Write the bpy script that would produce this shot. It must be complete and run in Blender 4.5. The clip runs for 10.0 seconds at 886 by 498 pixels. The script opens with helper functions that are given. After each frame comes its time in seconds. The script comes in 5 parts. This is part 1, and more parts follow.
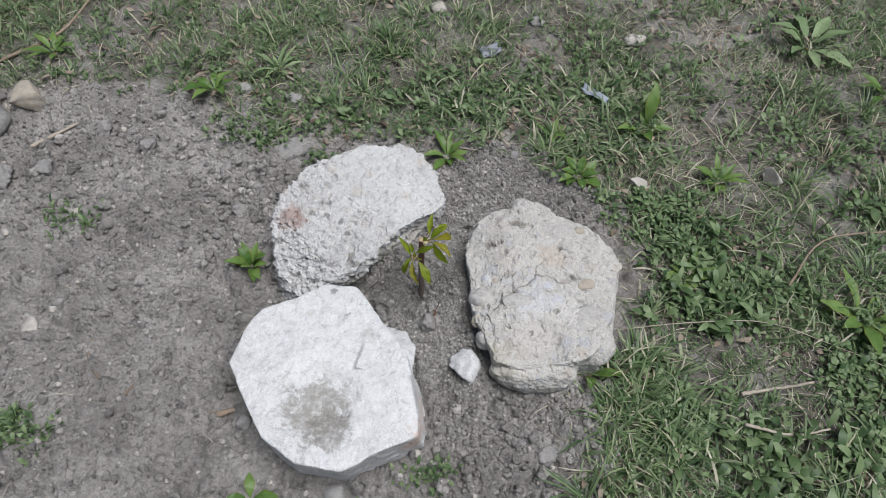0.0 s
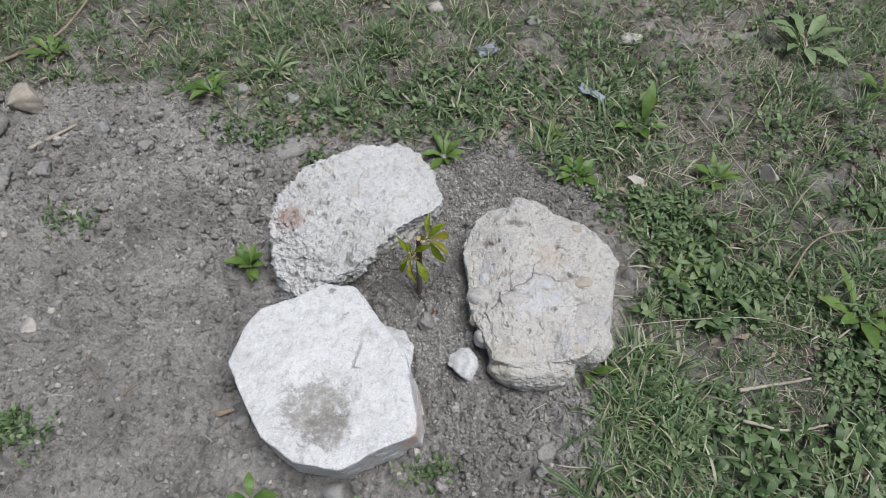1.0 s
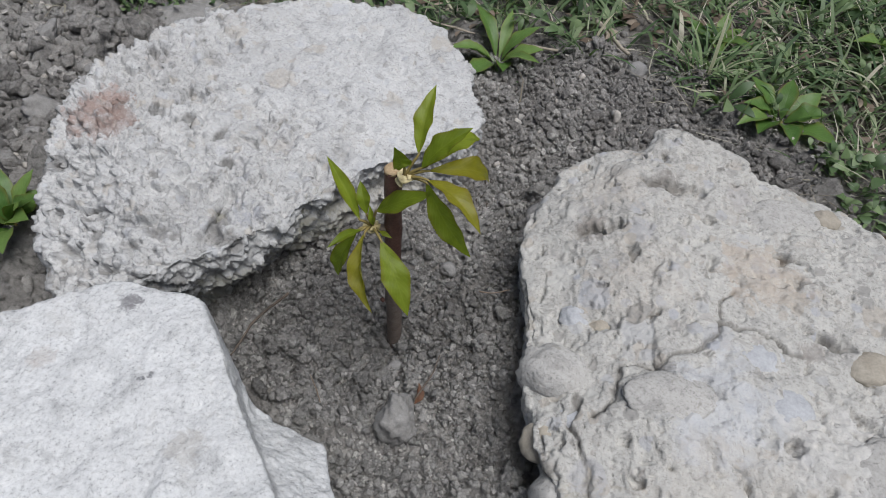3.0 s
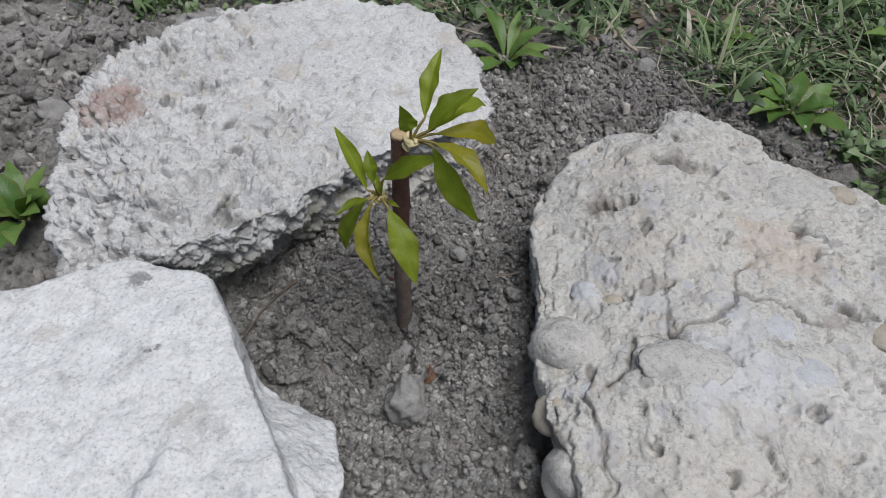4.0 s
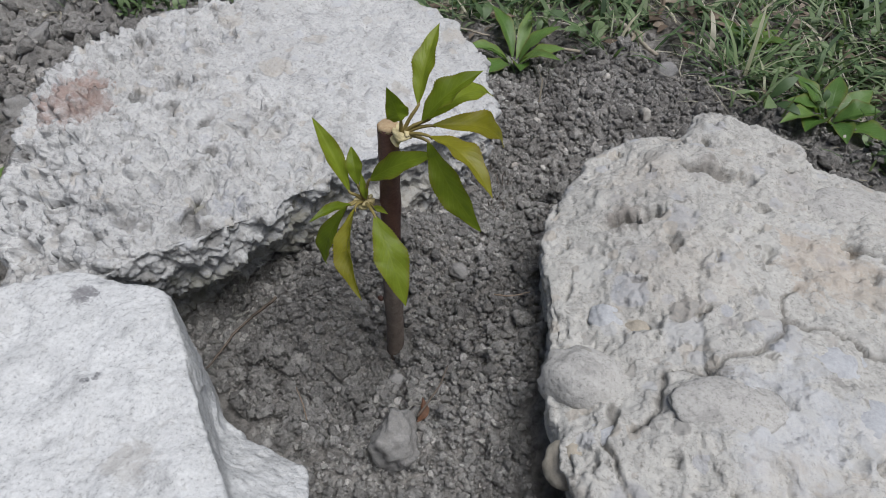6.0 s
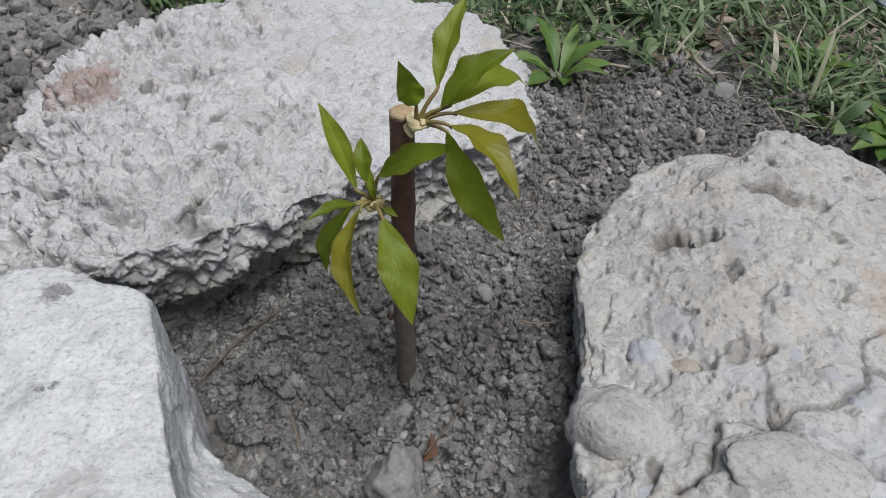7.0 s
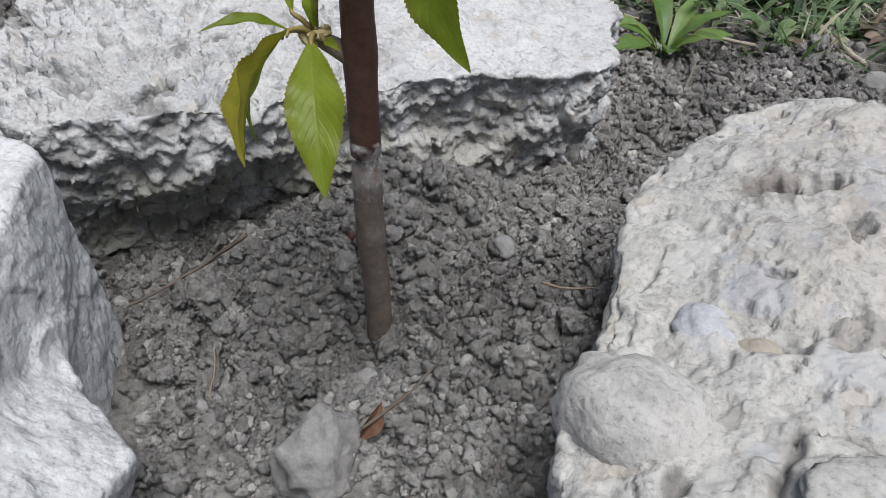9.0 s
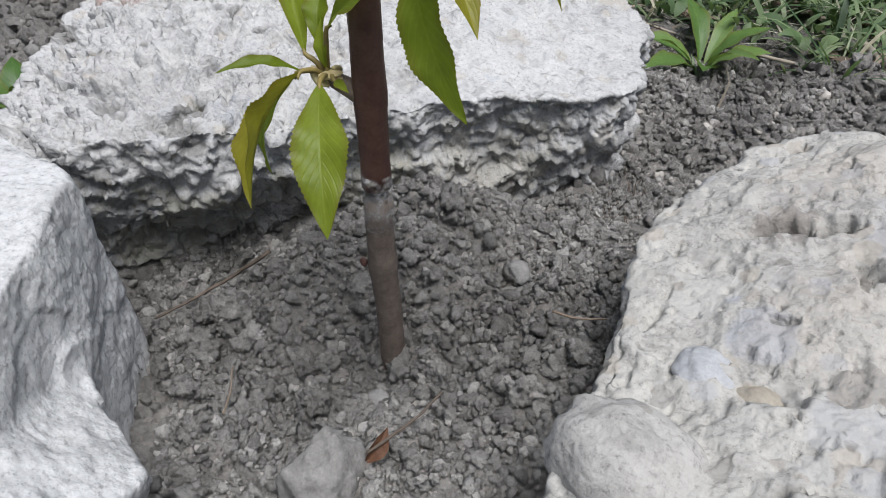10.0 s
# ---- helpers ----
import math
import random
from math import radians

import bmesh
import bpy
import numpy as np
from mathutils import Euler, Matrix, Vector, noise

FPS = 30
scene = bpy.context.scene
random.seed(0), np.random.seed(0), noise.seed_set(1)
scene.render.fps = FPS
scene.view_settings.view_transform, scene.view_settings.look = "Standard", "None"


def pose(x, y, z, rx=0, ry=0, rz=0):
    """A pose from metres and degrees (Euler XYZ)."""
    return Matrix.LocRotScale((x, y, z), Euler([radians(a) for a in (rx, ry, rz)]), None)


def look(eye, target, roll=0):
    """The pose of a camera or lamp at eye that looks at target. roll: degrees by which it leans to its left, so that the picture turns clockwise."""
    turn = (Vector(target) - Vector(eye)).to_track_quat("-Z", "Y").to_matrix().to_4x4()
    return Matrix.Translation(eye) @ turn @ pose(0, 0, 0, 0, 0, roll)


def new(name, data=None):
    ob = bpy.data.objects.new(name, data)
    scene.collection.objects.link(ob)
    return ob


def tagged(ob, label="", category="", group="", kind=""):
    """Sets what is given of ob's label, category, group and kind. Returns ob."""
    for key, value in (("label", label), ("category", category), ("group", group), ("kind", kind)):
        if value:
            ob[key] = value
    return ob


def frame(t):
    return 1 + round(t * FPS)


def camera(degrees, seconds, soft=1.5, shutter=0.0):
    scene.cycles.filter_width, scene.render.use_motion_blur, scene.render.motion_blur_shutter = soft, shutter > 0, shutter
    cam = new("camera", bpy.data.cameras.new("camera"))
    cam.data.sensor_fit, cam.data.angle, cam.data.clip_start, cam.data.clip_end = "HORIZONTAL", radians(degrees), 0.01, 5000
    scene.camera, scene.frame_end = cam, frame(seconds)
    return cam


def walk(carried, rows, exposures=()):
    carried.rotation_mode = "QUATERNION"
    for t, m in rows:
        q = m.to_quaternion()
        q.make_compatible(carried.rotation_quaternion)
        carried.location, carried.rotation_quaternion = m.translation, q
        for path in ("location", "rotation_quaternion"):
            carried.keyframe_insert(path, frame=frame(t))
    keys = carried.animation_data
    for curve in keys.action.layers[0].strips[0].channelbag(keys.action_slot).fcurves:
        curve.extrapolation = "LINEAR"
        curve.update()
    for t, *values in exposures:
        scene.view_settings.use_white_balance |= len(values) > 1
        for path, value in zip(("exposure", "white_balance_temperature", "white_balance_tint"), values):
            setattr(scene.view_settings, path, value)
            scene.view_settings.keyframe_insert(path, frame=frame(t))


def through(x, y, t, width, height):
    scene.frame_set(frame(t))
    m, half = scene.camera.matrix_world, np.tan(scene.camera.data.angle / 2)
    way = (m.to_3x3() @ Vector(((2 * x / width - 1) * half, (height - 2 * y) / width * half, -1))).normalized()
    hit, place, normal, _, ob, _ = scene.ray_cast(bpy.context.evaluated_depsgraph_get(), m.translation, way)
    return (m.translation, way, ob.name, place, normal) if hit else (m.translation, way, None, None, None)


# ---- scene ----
cam = camera(63.9, 10.0, 0.6)
PATH = [
    (0, (0.069, -0.722, 1.091), (0.028, 0.499, -0.492), 0.4),
    (0.5, (0.070, -0.724, 1.095), (0.033, 0.496, -0.489), 0.4),
    (1, (0.072, -0.726, 1.092), (0.033, 0.496, -0.490), 0.1),
    (1.5, (0.061, -0.701, 1.085), (0.022, 0.524, -0.495), 1.3),
    (1.8, (0.058, -0.593, 1.031), (-0.003, 0.594, -0.576), 0.3),
    (1.9, (0.063, -0.559, 0.991), (-0.010, 0.638, -0.609), 0.9),
    (2, (0.047, -0.508, 0.935), (-0.036, 0.672, -0.678), 1.5),
    (2.2, (0.036, -0.425, 0.796), (-0.090, 0.751, -0.817), 1.2),
    (2.3, (0.049, -0.391, 0.758), (-0.114, 0.770, -0.863), 0.4),
    (2.5, (0.046, -0.341, 0.627), (-0.107, 0.843, -0.977), 1.1),
    (2.7, (0.050, -0.295, 0.528), (-0.077, 0.918, -1.056), 2.9),
    (3, (0.069, -0.269, 0.439), (-0.085, 1.022, -1.081), 3.1),
    (3.2, (0.079, -0.274, 0.431), (-0.120, 1.023, -1.079), 2.0),
    (4.5, (0.075, -0.295, 0.405), (-0.122, 1.093, -1.022), 0.5),
    (5, (0.075, -0.297, 0.405), (-0.119, 1.099, -1.013), 0.3),
    (5.5, (0.078, -0.290, 0.397), (-0.120, 1.110, -1.017), 0.5),
    (6, (0.075, -0.251, 0.368), (-0.154, 1.135, -1.055), 1.2),
    (6.2, (0.073, -0.237, 0.359), (-0.187, 1.137, -1.071), 0.9),
    (7.3, (0.087, -0.217, 0.319), (-0.290, 1.211, -1.029), 1.9),
    (7.5, (0.097, -0.210, 0.311), (-0.314, 1.206, -1.040), 2.2),
    (8, (0.109, -0.193, 0.281), (-0.461, 1.226, -1.007), 1.5),
    (8.5, (0.107, -0.179, 0.252), (-0.515, 1.239, -1.014), 0.7),
    (9, (0.116, -0.170, 0.228), (-0.562, 1.223, -1.036), 1.1),
    (9.5, (0.127, -0.159, 0.225), (-0.601, 1.191, -1.059), 0.7),
    (10, (0.124, -0.161, 0.240), (-0.656, 1.170, -1.034), -0.1),
]
walk(cam, [(t, look(eye, target, roll)) for t, eye, target, roll in PATH],
     [(t, stops, 6070, 10) for t, stops in ((0, 0.17), (2.2, 0.17), (2.7, -0.03), (6.2, -0.05), (7.5, -0.02), (8.5, 0.12), (9.2, 0.28), (10, 0.28))])

# ---------------------------------------------------------------- light
world = bpy.data.worlds.new("sky")
scene.world = world
world.use_nodes = True
wn, wl = world.node_tree.nodes, world.node_tree.links
sky = wn.new("ShaderNodeTexSky")
sky.sky_type, sky.sun_disc = "NISHITA", False
SUN_EL, SUN_AZ = radians(71), radians(124)          # azimuth from +y towards +x
sky.sun_elevation, sky.sun_rotation = SUN_EL, SUN_AZ
sky.dust_density, sky.air_density, sky.ozone_density = 5.0, 1.0, 0.6
wl.new(sky.outputs["Color"], wn["Background"].inputs["Color"])
wn["Background"].inputs["Strength"].default_value = 0.060

sun = new("sun", bpy.data.lights.new("sun", "SUN"))
sun.data.energy, sun.data.angle, sun.data.color = 3.45, radians(36), (1.0, 0.98, 0.96)
sun_from = Vector((math.sin(SUN_AZ) * math.cos(SUN_EL), math.cos(SUN_AZ) * math.cos(SUN_EL), math.sin(SUN_EL)))
sun.matrix_world = look(sun_from * 20, (0, 0, 0))


# ---------------------------------------------------------------- noise on arrays
def hashed(i, seed):
    i = i.astype(np.int64).astype(np.uint64)
    h = (i[..., 0] * np.uint64(73856093)) ^ (i[..., 1] * np.uint64(19349663)) ^ (i[..., 2] * np.uint64(83492791)) ^ np.uint64(seed * 2654435761 % 4294967296)
    h &= np.uint64(0xFFFFFFFF)
    for s in (13, 15, 16):
        h = ((h ^ (h >> np.uint64(s))) * np.uint64(1274126177)) & np.uint64(0xFFFFFFFF)
    return (h ^ (h >> np.uint64(14))).astype(np.float64) / 4294967295.0


def vnoise(p, f, seed=1):
    """Smooth value noise in -1..1 at f cells per metre."""
    q = p * f + seed * 11.37
    i = np.floor(q)
    u = q - i
    u = u * u * u * (u * (u * 6 - 15) + 10)
    out = 0
    for a in (0, 1):
        for b in (0, 1):
            for c in (0, 1):
                w = (u[:, 0] if a else 1 - u[:, 0]) * (u[:, 1] if b else 1 - u[:, 1]) * (u[:, 2] if c else 1 - u[:, 2])
                out = out + w * hashed(i + np.array((a, b, c)), seed)
    return out * 2 - 1


def fbm(p, f, octaves=4, seed=1, gain=0.5):
    out, amp = 0, 1.0
    for k in range(octaves):
        out = out + amp * vnoise(p, f * 2 ** k, seed + k * 7)
        amp *= gain
    return out


def cells(p, f, seed=1, flat=False):
    """Distance to the nearest scattered point, in cells, and that point's random number."""
    q = p * f + seed * 5.71
    i = np.floor(q)
    best, who = np.full(len(p), 9.0), np.zeros(len(p))
    for a in (-1, 0, 1):
        for b in (-1, 0, 1):
            for c in ((0,) if flat else (-1, 0, 1)):
                j = i + np.array((a, b, c))
                r = hashed(j, seed)
                at = j + np.stack((r, hashed(j, seed + 1), np.full(len(p), 0.5) if flat else hashed(j, seed + 2)), 1)
                d = ((q - at) ** 2)
                d = d[:, 0] + d[:, 1] + (0 if flat else d[:, 2])
                near = d < best
                best, who = np.where(near, d, best), np.where(near, r, who)
    return np.sqrt(best), who


def step(a, b, x):
    t = np.clip((x - a) / (b - a), 0, 1)
    return t * t * (3 - 2 * t)


# ---------------------------------------------------------------- meshes
def mesh_np(name, verts, faces, smooth=True):
    """faces: an (n, 3) or (n, 4) array, or a list of such arrays."""
    faces = faces if isinstance(faces, list) else [faces]
    me = bpy.data.meshes.new(name)
    me.vertices.add(len(verts))
    me.vertices.foreach_set("co", np.asarray(verts, np.float32).ravel())
    loops = np.concatenate([f.ravel() for f in faces]).astype(np.int32)
    sizes = np.concatenate([np.full(len(f), f.shape[1]) for f in faces])
    starts = np.concatenate(([0], np.cumsum(sizes)[:-1])).astype(np.int32)
    me.loops.add(len(loops))
    me.loops.foreach_set("vertex_index", loops)
    me.polygons.add(len(sizes))
    me.polygons.foreach_set("loop_start", starts)
    me.update(calc_edges=True)
    me.validate()
    me.polygons.foreach_set("use_smooth", np.full(len(me.polygons), smooth))
    return me


def thing(name, me, material, label="", category="", group="", kind="", parent=None):
    ob = new(name, me)
    if me is not None and material is not None and not me.materials:
        me.materials.append(material)
    ob.parent = parent
    return tagged(ob, label, category, group, kind)


def part(name, me, material, parent, label=""):
    return thing(name, me, material, label, parent=parent)


def tube(points, radii, sides=8, rough=0.0, seed=1):
    """A closed tube along points, as (verts, faces)."""
    pts = [Vector(p) for p in points]
    verts, quads, tris = [], [], []
    side = None
    for k, p in enumerate(pts):
        d = (pts[min(k + 1, len(pts) - 1)] - pts[max(k - 1, 0)]).normalized()
        if side is None:
            side = d.orthogonal().normalized()
        side = (side - d * side.dot(d)).normalized()
        up = d.cross(side)
        for s in range(sides):
            a = 2 * math.pi * s / sides
            r = radii[k] * (1 + rough * noise.noise(p * 160 + Vector((math.cos(a) * 2, math.sin(a) * 2, seed))))
            verts.append(p + (side * math.cos(a) + up * math.sin(a)) * r)
    n = len(pts)
    for k in range(n - 1):
        for s in range(sides):
            t = (s + 1) % sides
            quads.append((k * sides + s, k * sides + t, (k + 1) * sides + t, (k + 1) * sides + s))
    verts += [pts[0], pts[-1]]
    for s in range(sides):
        t = (s + 1) % sides
        tris.append((n * sides, t, s))
        tris.append((n * sides + 1, (n - 1) * sides + s, (n - 1) * sides + t))
    return np.array([tuple(v) for v in verts]), [np.array(quads), np.array(tris)]


def glide(points, n=14):
    """A smooth line of n points through the given ones."""
    p = [Vector(q) for q in points]
    p = [p[0] * 2 - p[1]] + p + [p[-1] * 2 - p[-2]]
    out = []
    for k in range(n):
        s = k / (n - 1) * (len(p) - 3)
        i = min(int(s), len(p) - 4)
        t = s - i
        a, b, c, d = p[i:i + 4]
        out.append(0.5 * (2 * b + (c - a) * t + (2 * a - 5 * b + 4 * c - d) * t * t + (3 * b - a - 3 * c + d) * t ** 3))
    return out


def sphere(level):
    bm = bmesh.new()
    bmesh.ops.create_icosphere(bm, subdivisions=level, radius=1)
    v = np.array([tuple(q.co) for q in bm.verts])
    f = np.array([[q.index for q in g.verts] for g in bm.faces])
    bm.free()
    return v, f


# ---------------------------------------------------------------- materials
def material(name):
    m = bpy.data.materials.new(name)
    m.use_nodes = True
    return m, m.node_tree.nodes, m.node_tree.links, m.node_tree.nodes["Principled BSDF"]


def coords(n, l, what="Object"):
    return n.new("ShaderNodeTexCoord").outputs[what]


def tex(n, l, vec, scale, detail=5, rough=0.6, distort=0.0):
    t = n.new("ShaderNodeTexNoise")
    t.inputs["Scale"].default_value, t.inputs["Detail"].default_value = scale, detail
    t.inputs["Roughness"].default_value, t.inputs["Distortion"].default_value = rough, distort
    l.new(vec, t.inputs["Vector"])
    return t.outputs["Fac"]


def ramp(n, l, fac, *stops):
    r = n.new("ShaderNodeValToRGB")
    e = r.color_ramp.elements
    while len(e) < len(stops):
        e.new(0.5)
    for el, (pos, col) in zip(e, stops):
        el.position, el.color = pos, (*col, 1) if isinstance(col, tuple) else (col, col, col, 1)
    l.new(fac, r.inputs["Fac"])
    return r.outputs["Color"]


def mix(n, l, fac, a, b, mode="MIX"):
    m = n.new("ShaderNodeMix")
    m.data_type, m.blend_type = "RGBA", mode
    for sock, v in ((m.inputs[0], fac), (m.inputs[6], a), (m.inputs[7], b)):
        if isinstance(v, bpy.types.NodeSocket):
            l.new(v, sock)
        elif isinstance(v, tuple):
            sock.default_value = (*v, 1)
        else:
            sock.default_value = v
    return m.outputs[2]


def calc(n, l, op, a, b=0.0, c=0.0, clamp=False):
    m = n.new("ShaderNodeMath")
    m.operation, m.use_clamp = op, clamp
    for sock, v in zip(m.inputs, (a, b, c)):
        if isinstance(v, bpy.types.NodeSocket):
            l.new(v, sock)
        else:
            sock.default_value = v
    return m.outputs[0]


def bump(n, l, height, strength, distance, under=None):
    b = n.new("ShaderNodeBump")
    b.inputs["Strength"].default_value, b.inputs["Distance"].default_value = strength, distance
    l.new(height, b.inputs["Height"])
    if under is not None:
        l.new(under, b.inputs["Normal"])
    return b.outputs["Normal"]


def spot(n, l, vec, centre, radius, ragged=1.0, scale=20):
    """1 inside a ragged-edged patch about centre, 0 outside."""
    d = n.new("ShaderNodeVectorMath")
    d.operation = "DISTANCE"
    l.new(vec, d.inputs[0])
    d.inputs[1].default_value = centre
    wob = calc(n, l, "MULTIPLY", calc(n, l, "SUBTRACT", tex(n, l, vec, 0.9 / radius + scale, 7, 0.72, 0.8), 0.5), 3.2 * ragged * radius)
    at = calc(n, l, "ADD", d.outputs["Value"], wob)
    return calc(n, l, "SUBTRACT", 1.0, calc(n, l, "DIVIDE", calc(n, l, "SUBTRACT", at, radius * 0.75), radius * 0.35, clamp=True), clamp=True)


def rock_material(name, light, mid, dark, dirt, speck=0.25, spots=(), grain=1.0, stain=0.55, hair=(20, 0.5), pits=0.0, flaky=1.0, clasts=0.0):
    m, n, l, p = material(name)
    v = coords(n, l)
    base = ramp(n, l, tex(n, l, v, 9, 8, 0.62), (0.25, dark), (0.48, mid), (0.72, light))
    base = mix(n, l, calc(n, l, "MULTIPLY", tex(n, l, v, 55, 8, 0.7, 0.6), 0.75), base, mix(n, l, 0.5, light, mid), "MIX")
    fine = ramp(n, l, tex(n, l, v, 480, 6, 0.78), (0.34, 0.48), (0.46, 0.96), (0.66, 1.14))
    base = mix(n, l, 0.85, base, fine, "MULTIPLY")
    cloudy = ramp(n, l, tex(n, l, v, 75, 7, 0.72, 0.5), (0.34, 0.66), (0.46, 0.96), (0.66, 1.10))
    base = mix(n, l, 0.8, base, cloudy, "MULTIPLY")
    # fragments of other stone and shell bedded in it
    if clasts:
        for size, share in ((42, 0.70), (110, 0.62)):
            warped = n.new("ShaderNodeVectorMath")
            warped.operation = "MULTIPLY_ADD"
            curl = n.new("ShaderNodeTexNoise")
            curl.inputs["Scale"].default_value, curl.inputs["Detail"].default_value = size * 1.5, 4
            l.new(v, curl.inputs["Vector"])
            l.new(curl.outputs["Color"], warped.inputs[0])
            warped.inputs[1].default_value = (0.5 / size,) * 3
            l.new(v, warped.inputs[2])
            bits = n.new("ShaderNodeTexVoronoi")
            bits.inputs["Scale"].default_value = size
            l.new(warped.outputs[0], bits.inputs["Vector"])
            split = n.new("ShaderNodeSeparateColor")
            l.new(bits.outputs["Color"], split.inputs[0])
            tint = ramp(n, l, split.outputs[1], (0.0, tuple(c * 0.72 for c in dark)), (0.35, tuple(c * 0.95 for c in light)), (0.6, (mid[2] * 0.95, mid[2] * 0.97, mid[2] * 1.02)), (0.85, (mid[0] * 0.92, mid[0] * 0.84, mid[0] * 0.72)))
            where = calc(n, l, "MULTIPLY", ramp(n, l, split.outputs[0], (share, 0.0), (share + 0.02, 1.0)), ramp(n, l, bits.outputs["Distance"], (0.42, 1.0), (0.50, 0.0)))
            base = mix(n, l, calc(n, l, "MULTIPLY", where, clasts), base, tint)
    # dirt in patches, and small dark flecks
    patch = ramp(n, l, tex(n, l, v, 26, 9, 0.72, 0.5), (0.57, 0.0), (0.65, 1.0))
    base = mix(n, l, calc(n, l, "MULTIPLY", patch, stain), base, dirt)
    fleck = ramp(n, l, tex(n, l, v, 150, 3, 0.6), (0.64, 0.0), (0.69, 1.0))
    base = mix(n, l, calc(n, l, "MULTIPLY", fleck, speck), base, dirt)
    # hairline cracks and shell edges, here and there
    bent = n.new("ShaderNodeVectorMath")
    bent.operation = "MULTIPLY_ADD"
    wavy = n.new("ShaderNodeTexNoise")
    wavy.inputs["Scale"].default_value, wavy.inputs["Detail"].default_value = 45, 6
    l.new(v, wavy.inputs["Vector"])
    l.new(wavy.outputs["Color"], bent.inputs[0])
    bent.inputs[1].default_value = (0.010, 0.010, 0.010)
    l.new(v, bent.inputs[2])
    web = n.new("ShaderNodeTexVoronoi")
    web.feature = "DISTANCE_TO_EDGE"
    web.inputs["Scale"].default_value = hair[0]
    l.new(bent.outputs[0], web.inputs["Vector"])
    line = ramp(n, l, web.outputs["Distance"], (0.004, 1.0), (0.022, 0.0))
    line = calc(n, l, "MULTIPLY", line, ramp(n, l, tex(n, l, v, 19, 5, 0.6), (0.50, 0.0), (0.58, 1.0)))
    base = mix(n, l, calc(n, l, "MULTIPLY", line, hair[1]), base, tuple(c * 0.55 for c in dirt))
    # small open pores
    pit = calc(n, l, "MULTIPLY", ramp(n, l, tex(n, l, v, 118, 2, 0.5, 0.3), (0.63, 0.0), (0.71, 1.0)), ramp(n, l, tex(n, l, v, 22, 3, 0.6), (0.40, 0.0), (0.55, 1.0)))
    base = mix(n, l, calc(n, l, "MULTIPLY", pit, 0.8 * pits), base, tuple(c * 0.45 for c in dirt))
    # darker colour where a block's crack attribute marks cracks, holes and pits
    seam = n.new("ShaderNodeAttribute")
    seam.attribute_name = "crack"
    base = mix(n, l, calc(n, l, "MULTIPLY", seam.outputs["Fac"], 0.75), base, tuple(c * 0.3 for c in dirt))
    for centre, radius, colour, amount in spots:
        mottle = calc(n, l, "MULTIPLY", spot(n, l, v, centre, radius), ramp(n, l, tex(n, l, v, 95, 7, 0.75), (0.36, 0.35 * amount), (0.56, amount)))
        base = mix(n, l, mottle, base, colour)
    l.new(base, p.inputs["Base Color"])
    p.inputs["Roughness"].default_value = 0.93
    p.inputs["Specular IOR Level"].default_value = 0.2
    crunch = calc(n, l, "MULTIPLY", tex(n, l, v, 330, 5, 0.6), ramp(n, l, tex(n, l, v, 31, 4, 0.6), (0.36, 0.35), (0.60, 1.0)))
    b1 = bump(n, l, crunch, 0.8, 0.0032 * grain)
    grit = n.new("ShaderNodeTexVoronoi")
    grit.inputs["Scale"].default_value = 620
    l.new(v, grit.inputs["Vector"])
    b2 = bump(n, l, calc(n, l, "SUBTRACT", 1.0, grit.outputs["Distance"]), 0.4, 0.0007 * grain, b1)
    # thin flaking plates with sharp small edges
    plate = ramp(n, l, tex(n, l, v, 44, 3, 0.5, 0.3), (0.34, 0.0), (0.385, 0.25), (0.44, 0.3), (0.475, 0.55), (0.52, 0.6), (0.555, 0.8), (0.60, 0.85), (0.64, 1.0))
    b3 = bump(n, l, plate, 0.8, 0.0036 * flaky, b2)
    b3 = bump(n, l, pit, 0.4, -0.0020 * pits, b3)
    l.new(b3, p.inputs["Normal"])
    return m


